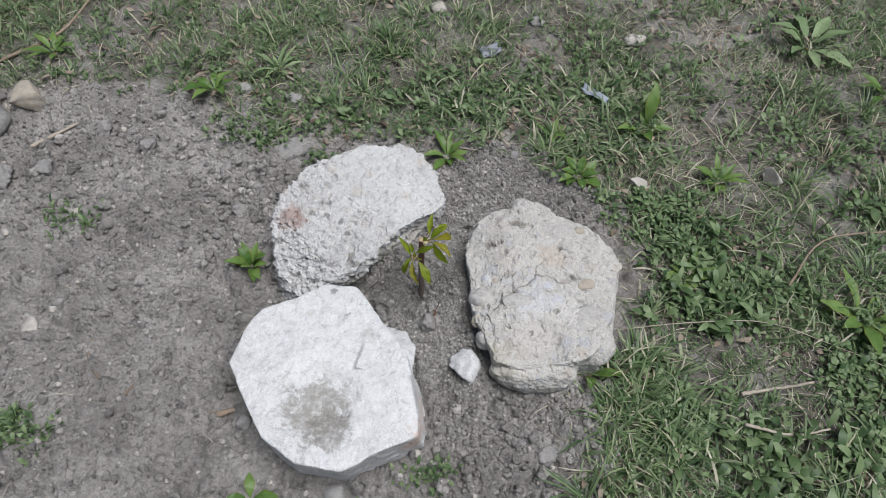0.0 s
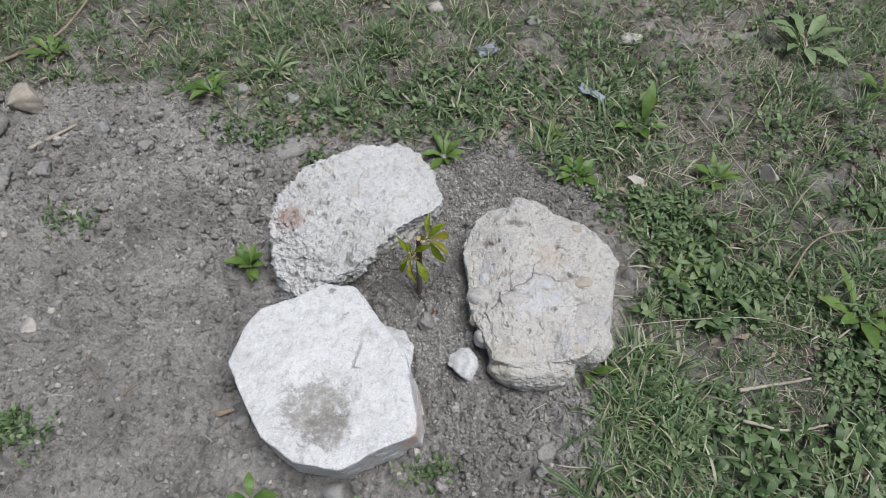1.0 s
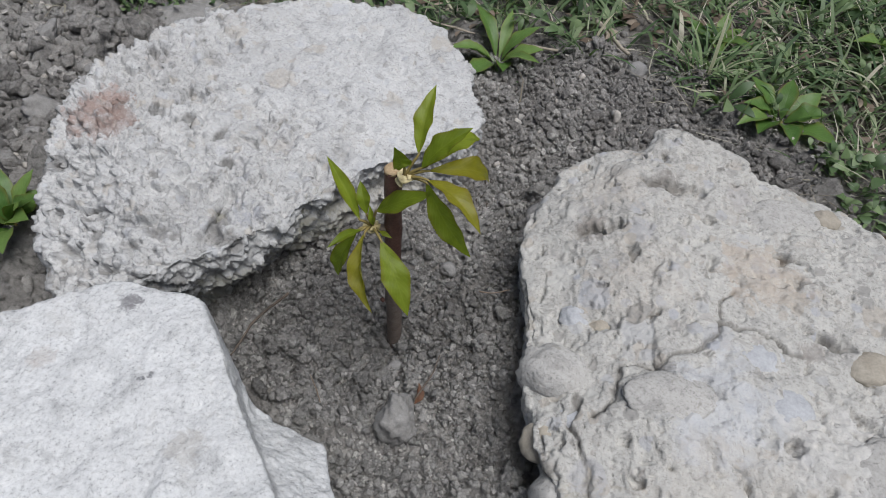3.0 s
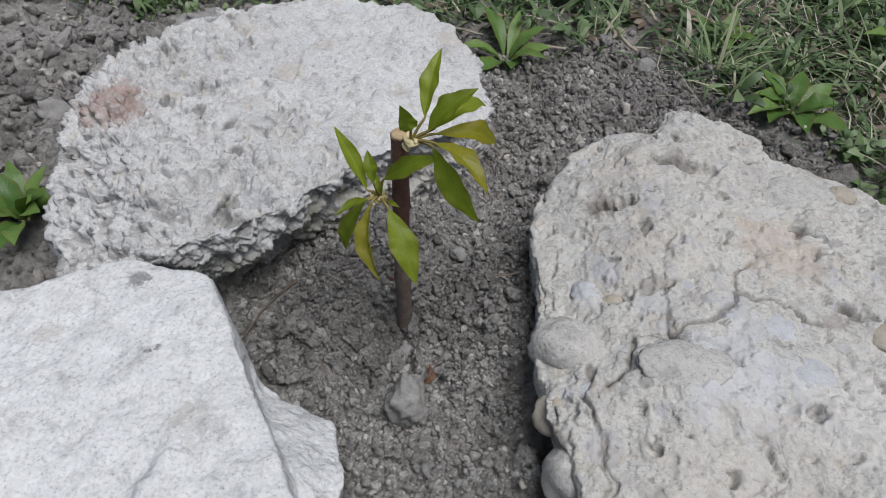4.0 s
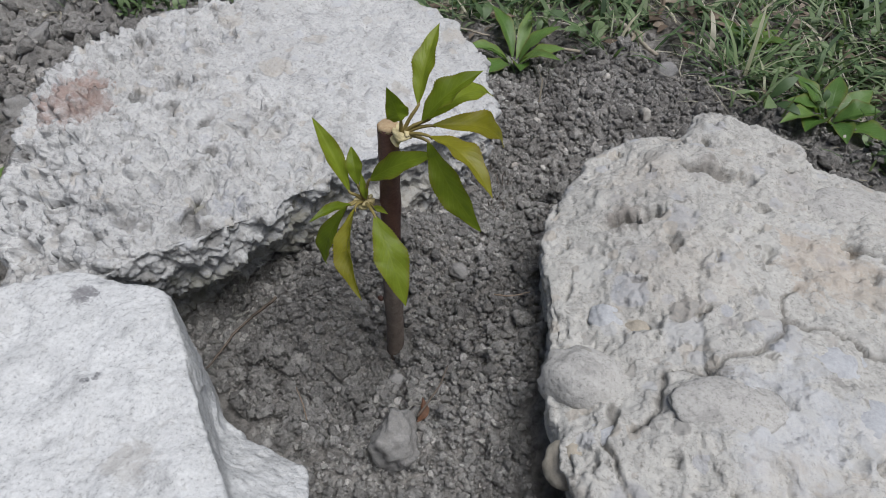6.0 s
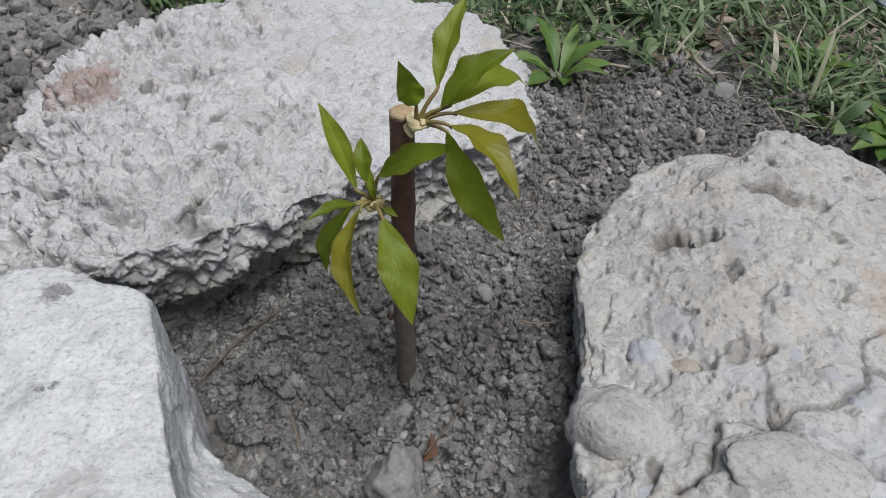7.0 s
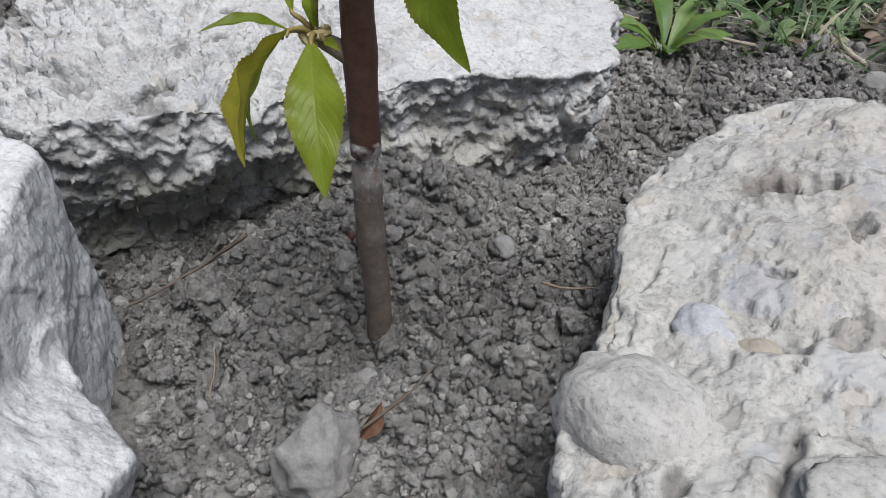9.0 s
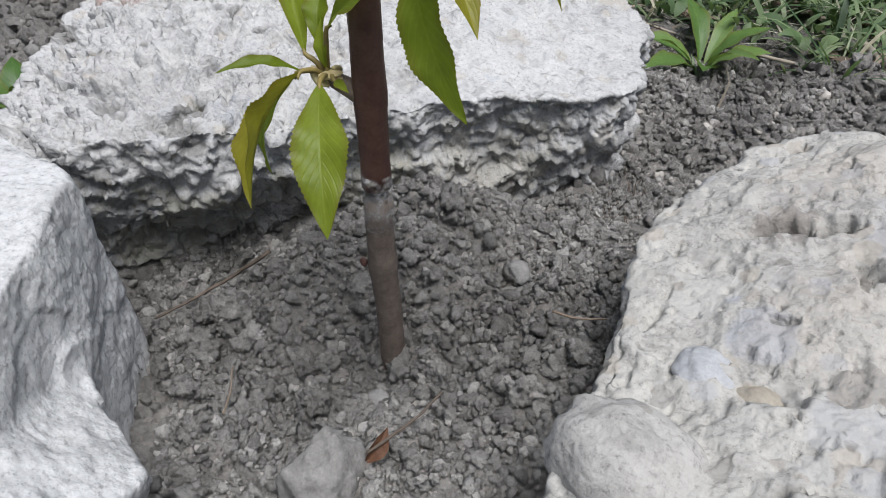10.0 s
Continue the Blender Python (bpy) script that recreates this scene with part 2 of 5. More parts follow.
def soil_material(name, grassy, damp=(1.0, 1.0, 1.0)):
    m, n, l, p = material(name)
    v = coords(n, l)
    base = ramp(n, l, tex(n, l, v, 5, 8, 0.65), (0.3, (0.220, 0.207, 0.190)), (0.5, (0.335, 0.318, 0.295)), (0.7, (0.450, 0.430, 0.400)))
    grit = ramp(n, l, tex(n, l, v, 190, 8, 0.75), (0.3, 0.45), (0.5, 1.0), (0.72, 1.4))
    base = mix(n, l, 0.8, base, grit, "MULTIPLY")
    blot = ramp(n, l, tex(n, l, v, 48, 8, 0.75, 0.4), (0.32, 0.62), (0.5, 1.0), (0.7, 1.22))
    base = mix(n, l, 0.8, base, blot, "MULTIPLY")
    warm = ramp(n, l, tex(n, l, v, 17, 6, 0.7), (0.52, 0.0), (0.74, 1.0))
    base = mix(n, l, calc(n, l, "MULTIPLY", warm, 0.18), base, (0.290, 0.258, 0.218))
    if grassy:
        # soil colour raised between the blocks, to offset their shade there
        gap_lift = n.new("ShaderNodeAttribute")
        gap_lift.attribute_name = "gap_lift"
        base = mix(n, l, gap_lift.outputs["Fac"], base, mix(n, l, 1.0, base, (1.08, 1.07, 1.06), "MULTIPLY"))
        a = n.new("ShaderNodeAttribute")
        a.attribute_name = "turf"
        turf = ramp(n, l, tex(n, l, v, 60, 8, 0.7), (0.3, (0.040, 0.034, 0.025)), (0.5, (0.105, 0.091, 0.071)), (0.72, (0.22, 0.195, 0.160)))
        base = mix(n, l, a.outputs["Fac"], base, turf)
        far = n.new("ShaderNodeAttribute")
        far.attribute_name = "meadow"
        green = ramp(n, l, tex(n, l, v, 14, 8, 0.75), (0.3, (0.035, 0.055, 0.018)), (0.6, (0.085, 0.105, 0.042)), (0.8, (0.16, 0.15, 0.09)))
        base = mix(n, l, far.outputs["Fac"], base, green)
    else:
        g = n.new("ShaderNodeNewGeometry")
        base = mix(n, l, 0.6, base, ramp(n, l, g.outputs["Random Per Island"], (0.0, 0.60), (0.6, 1.0), (0.9, 1.45), (1.0, 2.1)), "MULTIPLY")
        # brightening factor put into the colour of crumbs that lie in shade
        base = mix(n, l, 1.0, base, damp, "MULTIPLY")
    l.new(base, p.inputs["Base Color"])
    p.inputs["Roughness"].default_value = 0.96
    p.inputs["Specular IOR Level"].default_value = 0.06
    b1 = bump(n, l, tex(n, l, v, 260, 9, 0.78), 0.9, 0.008)
    b2 = bump(n, l, tex(n, l, v, 900, 5, 0.75), 0.6, 0.0025, b1)
    l.new(b2, p.inputs["Normal"])
    return m


def leafy_material(name, dark, mid, light, dry=None, veins=False, gloss=0.45, through=0.25):
    """Leaves and blades: colour differs from piece to piece; some of the light passes through."""
    m, n, l, p = material(name)
    v = coords(n, l)
    g = n.new("ShaderNodeNewGeometry")
    o = n.new("ShaderNodeObjectInfo")
    pick = calc(n, l, "FRACT", calc(n, l, "ADD", g.outputs["Random Per Island"], o.outputs["Random"]))
    stops = [(0.0, dark), (0.45, mid), (0.85, light)]
    if dry:
        stops.append((0.93, dry))
    base = ramp(n, l, pick, *stops)
    base = mix(n, l, 0.5, base, ramp(n, l, tex(n, l, v, 130, 5, 0.7), (0.3, 0.7), (0.7, 1.25)), "MULTIPLY")
    nrm = None
    if veins:
        uv = n.new("ShaderNodeUVMap")
        s = n.new("ShaderNodeSeparateXYZ")
        l.new(uv.outputs["UV"], s.inputs[0])
        across = calc(n, l, "ABSOLUTE", calc(n, l, "SUBTRACT", s.outputs[0], 0.5))
        line = calc(n, l, "SINE", calc(n, l, "MULTIPLY", calc(n, l, "SUBTRACT", s.outputs[1], calc(n, l, "MULTIPLY", across, 0.55)), 75.0))
        rib = calc(n, l, "SUBTRACT", 1.0, calc(n, l, "MULTIPLY", across, 24.0), clamp=True)
        side = calc(n, l, "POWER", calc(n, l, "MULTIPLY_ADD", line, 0.5, 0.5), 9.0)
        net = calc(n, l, "MAXIMUM", calc(n, l, "MULTIPLY", side, 0.55), rib)
        base = mix(n, l, calc(n, l, "MULTIPLY", net, 0.10), base, tuple(min(1, c * 1.7 + 0.03) for c in light))
        edge = ramp(n, l, calc(n, l, "ADD", across, calc(n, l, "MULTIPLY", tex(n, l, v, 70, 4, 0.6), 0.25)), (0.46, 0.0), (0.66, 1.0))
        base = mix(n, l, calc(n, l, "MULTIPLY", edge, 0.45), base, (0.17, 0.105, 0.022))
        nrm = bump(n, l, net, 0.25, -0.0006, bump(n, l, tex(n, l, v, 500, 3, 0.6), 0.25, 0.0005))
    l.new(base, p.inputs["Base Color"])
    p.inputs["Roughness"].default_value = gloss
    p.inputs["Specular IOR Level"].default_value = 0.35
    tr = n.new("ShaderNodeBsdfTranslucent")
    l.new(mix(n, l, 0.5, base, (0.9, 1.0, 0.4), "SOFT_LIGHT"), tr.inputs["Color"])
    if nrm is not None:
        l.new(nrm, p.inputs["Normal"])
    ms = n.new("ShaderNodeMixShader")
    ms.inputs[0].default_value = through
    l.new(p.outputs[0], ms.inputs[1])
    l.new(tr.outputs[0], ms.inputs[2])
    l.new(ms.outputs[0], n["Material Output"].inputs["Surface"])
    return m


def plain_material(name, a, b, scale, rough=0.85, relief=0.001, metal=0.0):
    m, n, l, p = material(name)
    v = coords(n, l)
    base = ramp(n, l, tex(n, l, v, scale, 7, 0.7), (0.3, a), (0.7, b))
    base = mix(n, l, 0.5, base, ramp(n, l, tex(n, l, v, scale * 7, 4, 0.7), (0.3, 0.7), (0.7, 1.2)), "MULTIPLY")
    l.new(base, p.inputs["Base Color"])
    p.inputs["Roughness"].default_value, p.inputs["Metallic"].default_value = rough, metal
    p.inputs["Specular IOR Level"].default_value = 0.3
    l.new(bump(n, l, tex(n, l, v, scale * 3, 8, 0.7), 0.5, relief), p.inputs["Normal"])
    return m


SOIL = soil_material("garden_soil", True)
CRUMB = soil_material("soil_crumb", False)
# lighter copy of the crumb soil, against the shade around the blocks
CRUMB_LIFTED = soil_material("lightened_soil_crumb", False, (1.11, 1.12, 1.13))
ROCK_L = rock_material("smooth_limestone", (0.560, 0.560, 0.549), (0.499, 0.499, 0.490), (0.399, 0.399, 0.391), (0.33, 0.315, 0.29), 0.3, (
    ((-0.135, -0.262, 0.095), 0.050, (0.205, 0.193, 0.168), 0.85),
    ((-0.115, -0.300, 0.09), 0.034, (0.19, 0.178, 0.158), 0.85),
    ((0.014, -0.286, 0.060), 0.030, (0.52, 0.38, 0.31), 0.9),
    ((0.014, -0.235, 0.03), 0.034, (0.52, 0.41, 0.35), 0.7),
    ((-0.25, -0.24, 0.03), 0.050, (0.52, 0.42, 0.36), 0.6),
    ((-0.137, -0.056, 0.097), 0.0075, (0.12, 0.115, 0.12), 0.8),
    ((-0.106, -0.103, 0.098), 0.0060, (0.10, 0.10, 0.105), 0.95),
    ((-0.168, -0.098, 0.097), 0.007, (0.36, 0.31, 0.27), 0.45),
    ((-0.070, -0.135, 0.097), 0.011, (0.30, 0.28, 0.25), 0.5)), 0.40, 0.35, (24, 0.05), 0.25, 0.22)
ROCK_B = rock_material("pitted_limestone", (0.492, 0.488, 0.475), (0.432, 0.428, 0.416), (0.339, 0.332, 0.315), (0.33, 0.31, 0.275), 0.45, (
    ((-0.243, 0.104, 0.097), 0.022, (0.27, 0.195, 0.165), 0.85),
    ((-0.222, 0.096, 0.097), 0.018, (0.24, 0.175, 0.15), 0.8),
    ((-0.236, 0.124, 0.097), 0.014, (0.30, 0.21, 0.175), 0.8),
    ((-0.10, 0.035, 0.09), 0.012, (0.30, 0.31, 0.34), 0.6),
    ((-0.125, 0.02, 0.018), 0.046, (0.27, 0.26, 0.205), 0.8),
    ((-0.055, 0.05, 0.022), 0.050, (0.29, 0.275, 0.215), 0.8),
    ((0.0, 0.115, 0.03), 0.040, (0.33, 0.305, 0.245), 0.6)), 0.7, 0.40, (60, 0.02), 0.6, 0.15, 0.5)
ROCK_R = rock_material("conglomerate_limestone", (0.445, 0.433, 0.399), (0.390, 0.378, 0.348), (0.304, 0.292, 0.271), (0.31, 0.285, 0.25), 0.6, (
    ((0.178, 0.109, 0.095), 0.012, (0.20, 0.185, 0.165), 0.8),
    ((0.128, 0.061, 0.095), 0.010, (0.20, 0.18, 0.16), 0.8),
    ((0.255, -0.016, 0.10), 0.008, (0.22, 0.20, 0.18), 0.8),
    ((0.20, -0.060, 0.10), 0.034, (0.44, 0.45, 0.47), 0.55),
    ((0.16, 0.02, 0.10), 0.030, (0.42, 0.380, 0.325), 0.3),
    ((0.235, 0.035, 0.10), 0.026, (0.38, 0.32, 0.255), 0.6),
    ((0.14, 0.10, 0.10), 0.022, (0.44, 0.40, 0.345), 0.4),
    ((0.26, -0.08, 0.10), 0.030, (0.50, 0.485, 0.46), 0.6),
    ((0.20, -0.125, 0.09), 0.045, (0.42, 0.385, 0.34), 0.3),
    ((0.13, -0.165, 0.05), 0.05, (0.35, 0.32, 0.24), 0.5)), 0.45, 0.45, (30, 0.14), 0.8, 0.45, 0.7)
PEBBLE_PALE = plain_material("pale_pebble", (0.31, 0.285, 0.25), (0.48, 0.45, 0.405), 60, 0.9, 0.004)
PEBBLE_GREY = plain_material("grey_pebble", (0.20, 0.193, 0.183), (0.33, 0.32, 0.305), 60, 0.92, 0.006)
PEBBLE_BLUE = plain_material("bluish_pebble", (0.33, 0.335, 0.345), (0.45, 0.455, 0.46), 90, 0.85, 0.002)
PEBBLE_TAN = plain_material("tan_pebble", (0.27, 0.24, 0.19), (0.38, 0.345, 0.285), 90, 0.9, 0.002)
PEBBLE_ROCK = rock_material("embedded_pebble", (0.412, 0.399, 0.374), (0.362, 0.350, 0.325), (0.287, 0.274, 0.250), (0.30, 0.285, 0.25), 0.7, (), 0.3, 0.45, (30, 0.05), 0.2, 0.15)
CLOD = plain_material("dry_clod", (0.19, 0.182, 0.170), (0.33, 0.32, 0.302), 150, 0.97, 0.008)
BARK = plain_material("sapling_bark", (0.055, 0.024, 0.020), (0.125, 0.066, 0.050), 120, 0.5, 0.0006)
BARK_LOW = plain_material("lower_bark", (0.100, 0.078, 0.062), (0.200, 0.162, 0.132), 150, 0.7, 0.0008)
BUD = plain_material("bud_scale", (0.42, 0.33, 0.15), (0.62, 0.56, 0.34), 160, 0.6, 0.0006)
CUT = plain_material("cut_wood", (0.30, 0.20, 0.11), (0.46, 0.36, 0.22), 300, 0.85, 0.0006)
TWIG = plain_material("dead_twig", (0.16, 0.115, 0.08), (0.30, 0.24, 0.18), 140, 0.9, 0.001)
STRAW_STICK = plain_material("pale_stalk", (0.25, 0.215, 0.165), (0.41, 0.365, 0.295), 140, 0.85, 0.001)
ROOT = plain_material("dark_rootlet", (0.07, 0.055, 0.043), (0.15, 0.12, 0.095), 140, 0.9, 0.0006)
DRYLEAF = plain_material("dry_leaf", (0.055, 0.028, 0.018), (0.145, 0.072, 0.038), 150, 0.6, 0.001)
LEAF = leafy_material("cherry_leaf", (0.150, 0.205, 0.016), (0.215, 0.280, 0.024), (0.280, 0.340, 0.036), None, True, 0.40, 0.60)
LEAF_OLIVE = leafy_material("bronze_cherry_leaf", (0.215, 0.200, 0.016), (0.262, 0.248, 0.022), (0.300, 0.280, 0.034), None, True, 0.38, 0.55)
PETIOLE = plain_material("petiole", (0.16, 0.13, 0.04), (0.26, 0.20, 0.07), 100, 0.5, 0.0003)
BLADE = leafy_material("grass_blade", (0.048, 0.086, 0.036), (0.118, 0.172, 0.078), (0.250, 0.300, 0.170), (0.45, 0.42, 0.32), False, 0.5, 0.3)
TUFT = leafy_material("tuft_blade", (0.060, 0.110, 0.042), (0.120, 0.185, 0.080), (0.235, 0.300, 0.150), (0.42, 0.39, 0.28), False, 0.45, 0.3)
LITTER = leafy_material("leaf_litter", (0.085, 0.062, 0.043), (0.17, 0.13, 0.095), (0.29, 0.24, 0.185), None, False, 0.8, 0.1)
DRYGRASS = leafy_material("dry_grass", (0.15, 0.130, 0.098), (0.28, 0.255, 0.20), (0.46, 0.43, 0.35), None, False, 0.8, 0.15)
WEED = leafy_material("weed_leaf", (0.048, 0.086, 0.034), (0.098, 0.152, 0.060), (0.170, 0.230, 0.108), None, False, 0.5, 0.25)
BROAD = leafy_material("broad_leaf", (0.060, 0.125, 0.025), (0.090, 0.165, 0.035), (0.135, 0.215, 0.055), None, True, 0.42, 0.25)
BROAD_PALE = leafy_material("pale_broad_leaf", (0.13, 0.19, 0.085), (0.17, 0.235, 0.11), (0.215, 0.28, 0.14), None, False, 0.6, 0.2)
PLASTIC = plain_material("plastic_scrap", (0.20, 0.225, 0.265), (0.32, 0.345, 0.385), 40, 0.4, 0.001)
FOIL = plain_material("foil_scrap", (0.12, 0.13, 0.145), (0.24, 0.25, 0.27), 60, 0.5, 0.002, 0.3)

# ---------------------------------------------------------------- the ground
EDGE = ((-2.1, 0.05), (-1.7, 0.36), (-1.4, 0.46), (-0.985, 0.525), (-0.833, 0.571), (-0.677, 0.579), (-0.571, 0.523), (-0.383, 0.419), (-0.194, 0.375),
        (0.027, 0.365), (0.148, 0.385), (0.287, 0.296), (0.388, 0.164), (0.400, 0.08), (0.349, -0.069), (0.304, -0.115),
        (0.301, -0.239), (0.272, -0.35), (0.25, -0.60), (0.05, -0.95), (-0.6, -1.15), (-1.5, -1.0), (-2.0, -0.5))


def turf_distance(x, y):
    """Metres outside the bare soil (minus: inside it)."""
    p = np.stack((x, y), -1)
    d, inside = np.full(len(p), 9.0), np.zeros(len(p), bool)
    for k in range(len(EDGE)):
        a, b = np.array(EDGE[k]), np.array(EDGE[(k + 1) % len(EDGE)])
        e = b - a
        t = np.clip(((p - a) @ e) / (e @ e), 0, 1)
        d = np.minimum(d, np.hypot(*(p - a - t[:, None] * e).T))
        cross = (a[1] > p[:, 1]) != (b[1] > p[:, 1])
        with np.errstate(divide="ignore", invalid="ignore"):
            xs = a[0] + (p[:, 1] - a[1]) / (b[1] - a[1]) * e[0]
        inside ^= cross & (p[:, 0] < xs)
    return np.where(inside, -d, d)


def lie(x, y):
    """The ground's large form."""
    def hump(cx, cy, sx, sy, k=1):
        return np.exp(-(((x - cx) / sx) ** 2 + ((y - cy) / sy) ** 2) ** k)
    z = 0.027 * hump(0.015, 0.02, 0.10, 0.10, 2) + 0.026 * hump(-0.01, 0.065, 0.045, 0.04) - 0.018 * hump(-0.012, -0.03, 0.035, 0.025)
    z = z + 0.022 * hump(0.102, 0.01, 0.032, 0.075) + 0.013 * hump(-0.05, 0.0, 0.03, 0.03) + 0.019 * hump(0.088, -0.10, 0.055, 0.08) + 0.009 * hump(0.07, 0.28, 0.12, 0.12)
    z = z - 0.012 * step(-0.05, -0.45, y) - 0.022 * step(-0.35, -0.8, x) * step(0.35, -0.1, y)
    return z - 0.014 * hump(-0.120, 0.0, 0.035, 0.03) - 0.012 * hump(0.006, -0.008, 0.020, 0.016)


def gap(x, y):
    """1 in the loose planting soil between the blocks."""
    return np.exp(-(((x - 0.02) / 0.15) ** 2 + ((y - 0.04) / 0.17) ** 2) ** 2)


def ground_z(x, y, fine=True):
    x, y = np.atleast_1d(np.asarray(x, float)), np.atleast_1d(np.asarray(y, float))
    p = np.stack((x, y, np.zeros_like(x)), 1)
    t = step(-0.05, 0.08, turf_distance(x, y) + 0.05 * vnoise(p, 14, 3))
    near = step(6, 2, np.hypot(x, y))
    z = lie(x, y) + near * (1 - 0.7 * gap(x, y)) * (0.010 * vnoise(p, 5, 21) + 0.007 * fbm(p, 17, 2, 5))
    if fine:
        loose = gap(x, y)
        d1, r1 = cells(p, 85, 4, True)
        d2, r2 = cells(p, 170, 9, True)
        d3, r3 = cells(p, 330, 11, True)
        lump = (1 - np.clip(d1, 0, 1)) * (0.3 + r1)
        d0, r0 = cells(p + 0.01 * np.stack((vnoise(p, 60, 51), vnoise(p, 60, 52), 0 * x), 1), 27, 41, True)
        calm = 1 - 0.85 * np.exp(-(((x - 0.13) / 0.20) ** 2 + ((y - 0.27) / 0.14) ** 2) ** 2)
        z = z + near * (1 - t) * (1 - loose) * calm * 0.066 * np.maximum(0.42 - d0, 0) * (r0 > 0.4) * r0
        z = z + near * (1 - loose) * (1 - t) * calm * 0.0060 * fbm(p, 28, 3, 77)
        z = z + near * ((1 - 0.5 * t) * (0.0060 - 0.0015 * loose) * lump + (0.0030 + 0.0020 * loose) * (0.5 - d2) * (0.4 + r2) * (1 - 0.4 * t)
                        + 0.0030 * loose * (r2 - 0.5) + 0.0016 * loose * (r3 - 0.5) + (0.0012 + 0.0014 * loose) * (0.5 - d3) * (0.4 + r3) + 0.0040 * fbm(p, 60, 3, 8) * (1.1 + 0.4 * loose))
    return z


def lines(*tiers):
    """Grid lines: (from, to, spacing) tiers end to end, and ever wider ones out to the horizon."""
    g = np.cumsum(0.02 * 1.33 ** np.arange(32))
    inner = np.concatenate([np.arange(a, b - s / 2, s) for a, b, s in tiers])
    return np.concatenate((tiers[0][0] - g[::-1], inner, tiers[-1][1] + g))


gx = lines((-1.15, -0.42, 0.005), (-0.42, -0.15, 0.0035), (-0.15, 0.12, 0.0016), (0.12, 0.44, 0.005), (0.44, 1.36, 0.012))
gy = lines((-0.50, -0.14, 0.0055), (-0.14, 0.22, 0.0016), (0.22, 0.56, 0.0045), (0.56, 1.20, 0.011))
X, Y = np.meshgrid(gx, gy)
gv = np.stack((X.ravel(), Y.ravel(), ground_z(X.ravel(), Y.ravel())), 1)
w = len(gx)
i = (np.arange(len(gy) - 1)[:, None] * w + np.arange(w - 1)[None]).ravel()
ground_mesh = mesh_np("ground", gv, np.stack((i, i + 1, i + 1 + w, i + w), 1))
flat_p = np.stack((gv[:, 0], gv[:, 1], np.zeros(len(gv))), 1)
turf_at = turf_distance(gv[:, 0], gv[:, 1]) + 0.09 * fbm(flat_p, 9, 3, 31)
for key, value in (("gap_lift", gap(gv[:, 0], gv[:, 1])), ("turf", step(-0.03, 0.09, turf_at) * (0.55 + 0.45 * vnoise(flat_p, 16, 12))), ("meadow", step(1.08, 1.45, np.hypot(gv[:, 0] - 0.1, gv[:, 1] - 0.3)) * step(-0.2, 0.3, turf_at))):
    ground_mesh.attributes.new(key, "FLOAT", "POINT").data.foreach_set("value", np.clip(value, 0, 1).astype(np.float32))
ground = thing("ground", ground_mesh, SOIL, "grey-brown bare garden soil running into patchy weedy grass", "ground", kind="structure")

# ---------------------------------------------------------------- the three limestone blocks
BALL_V, BALL_F = sphere(7)


def soft_max(a, b, k):
    h = np.clip(0.5 + 0.5 * (a - b) / k, 0, 1)
    return b + (a - b) * h + k * h * (1 - h)


def hewn(p, centre, rim, cuts, tops, soft):
    """How far p lies outside a block split by upright cuts (azimuth, distance, lean) and top faces (height, slope x, slope y)."""
    f = -(p[:, 2] + 0.06)
    for az, dist, lean in cuts:
        a, b = radians(az), radians(lean)
        f = soft_max(f, math.cos(b) * ((p[:, 0] - centre[0]) * math.cos(a) + (p[:, 1] - centre[1]) * math.sin(a) - dist) + math.sin(b) * (p[:, 2] - rim), soft)
    for h, sx, sy in tops:
        f = soft_max(f, (p[:, 2] - h - sx * (p[:, 0] - centre[0]) - sy * (p[:, 1] - centre[1])) / math.sqrt(1 + sx * sx + sy * sy), soft)
    return f


def egg(p, centre, size):
    q = (p - np.array(centre)) / np.array(size)
    return (np.sqrt((q * q).sum(1)) - 1) * min(size)


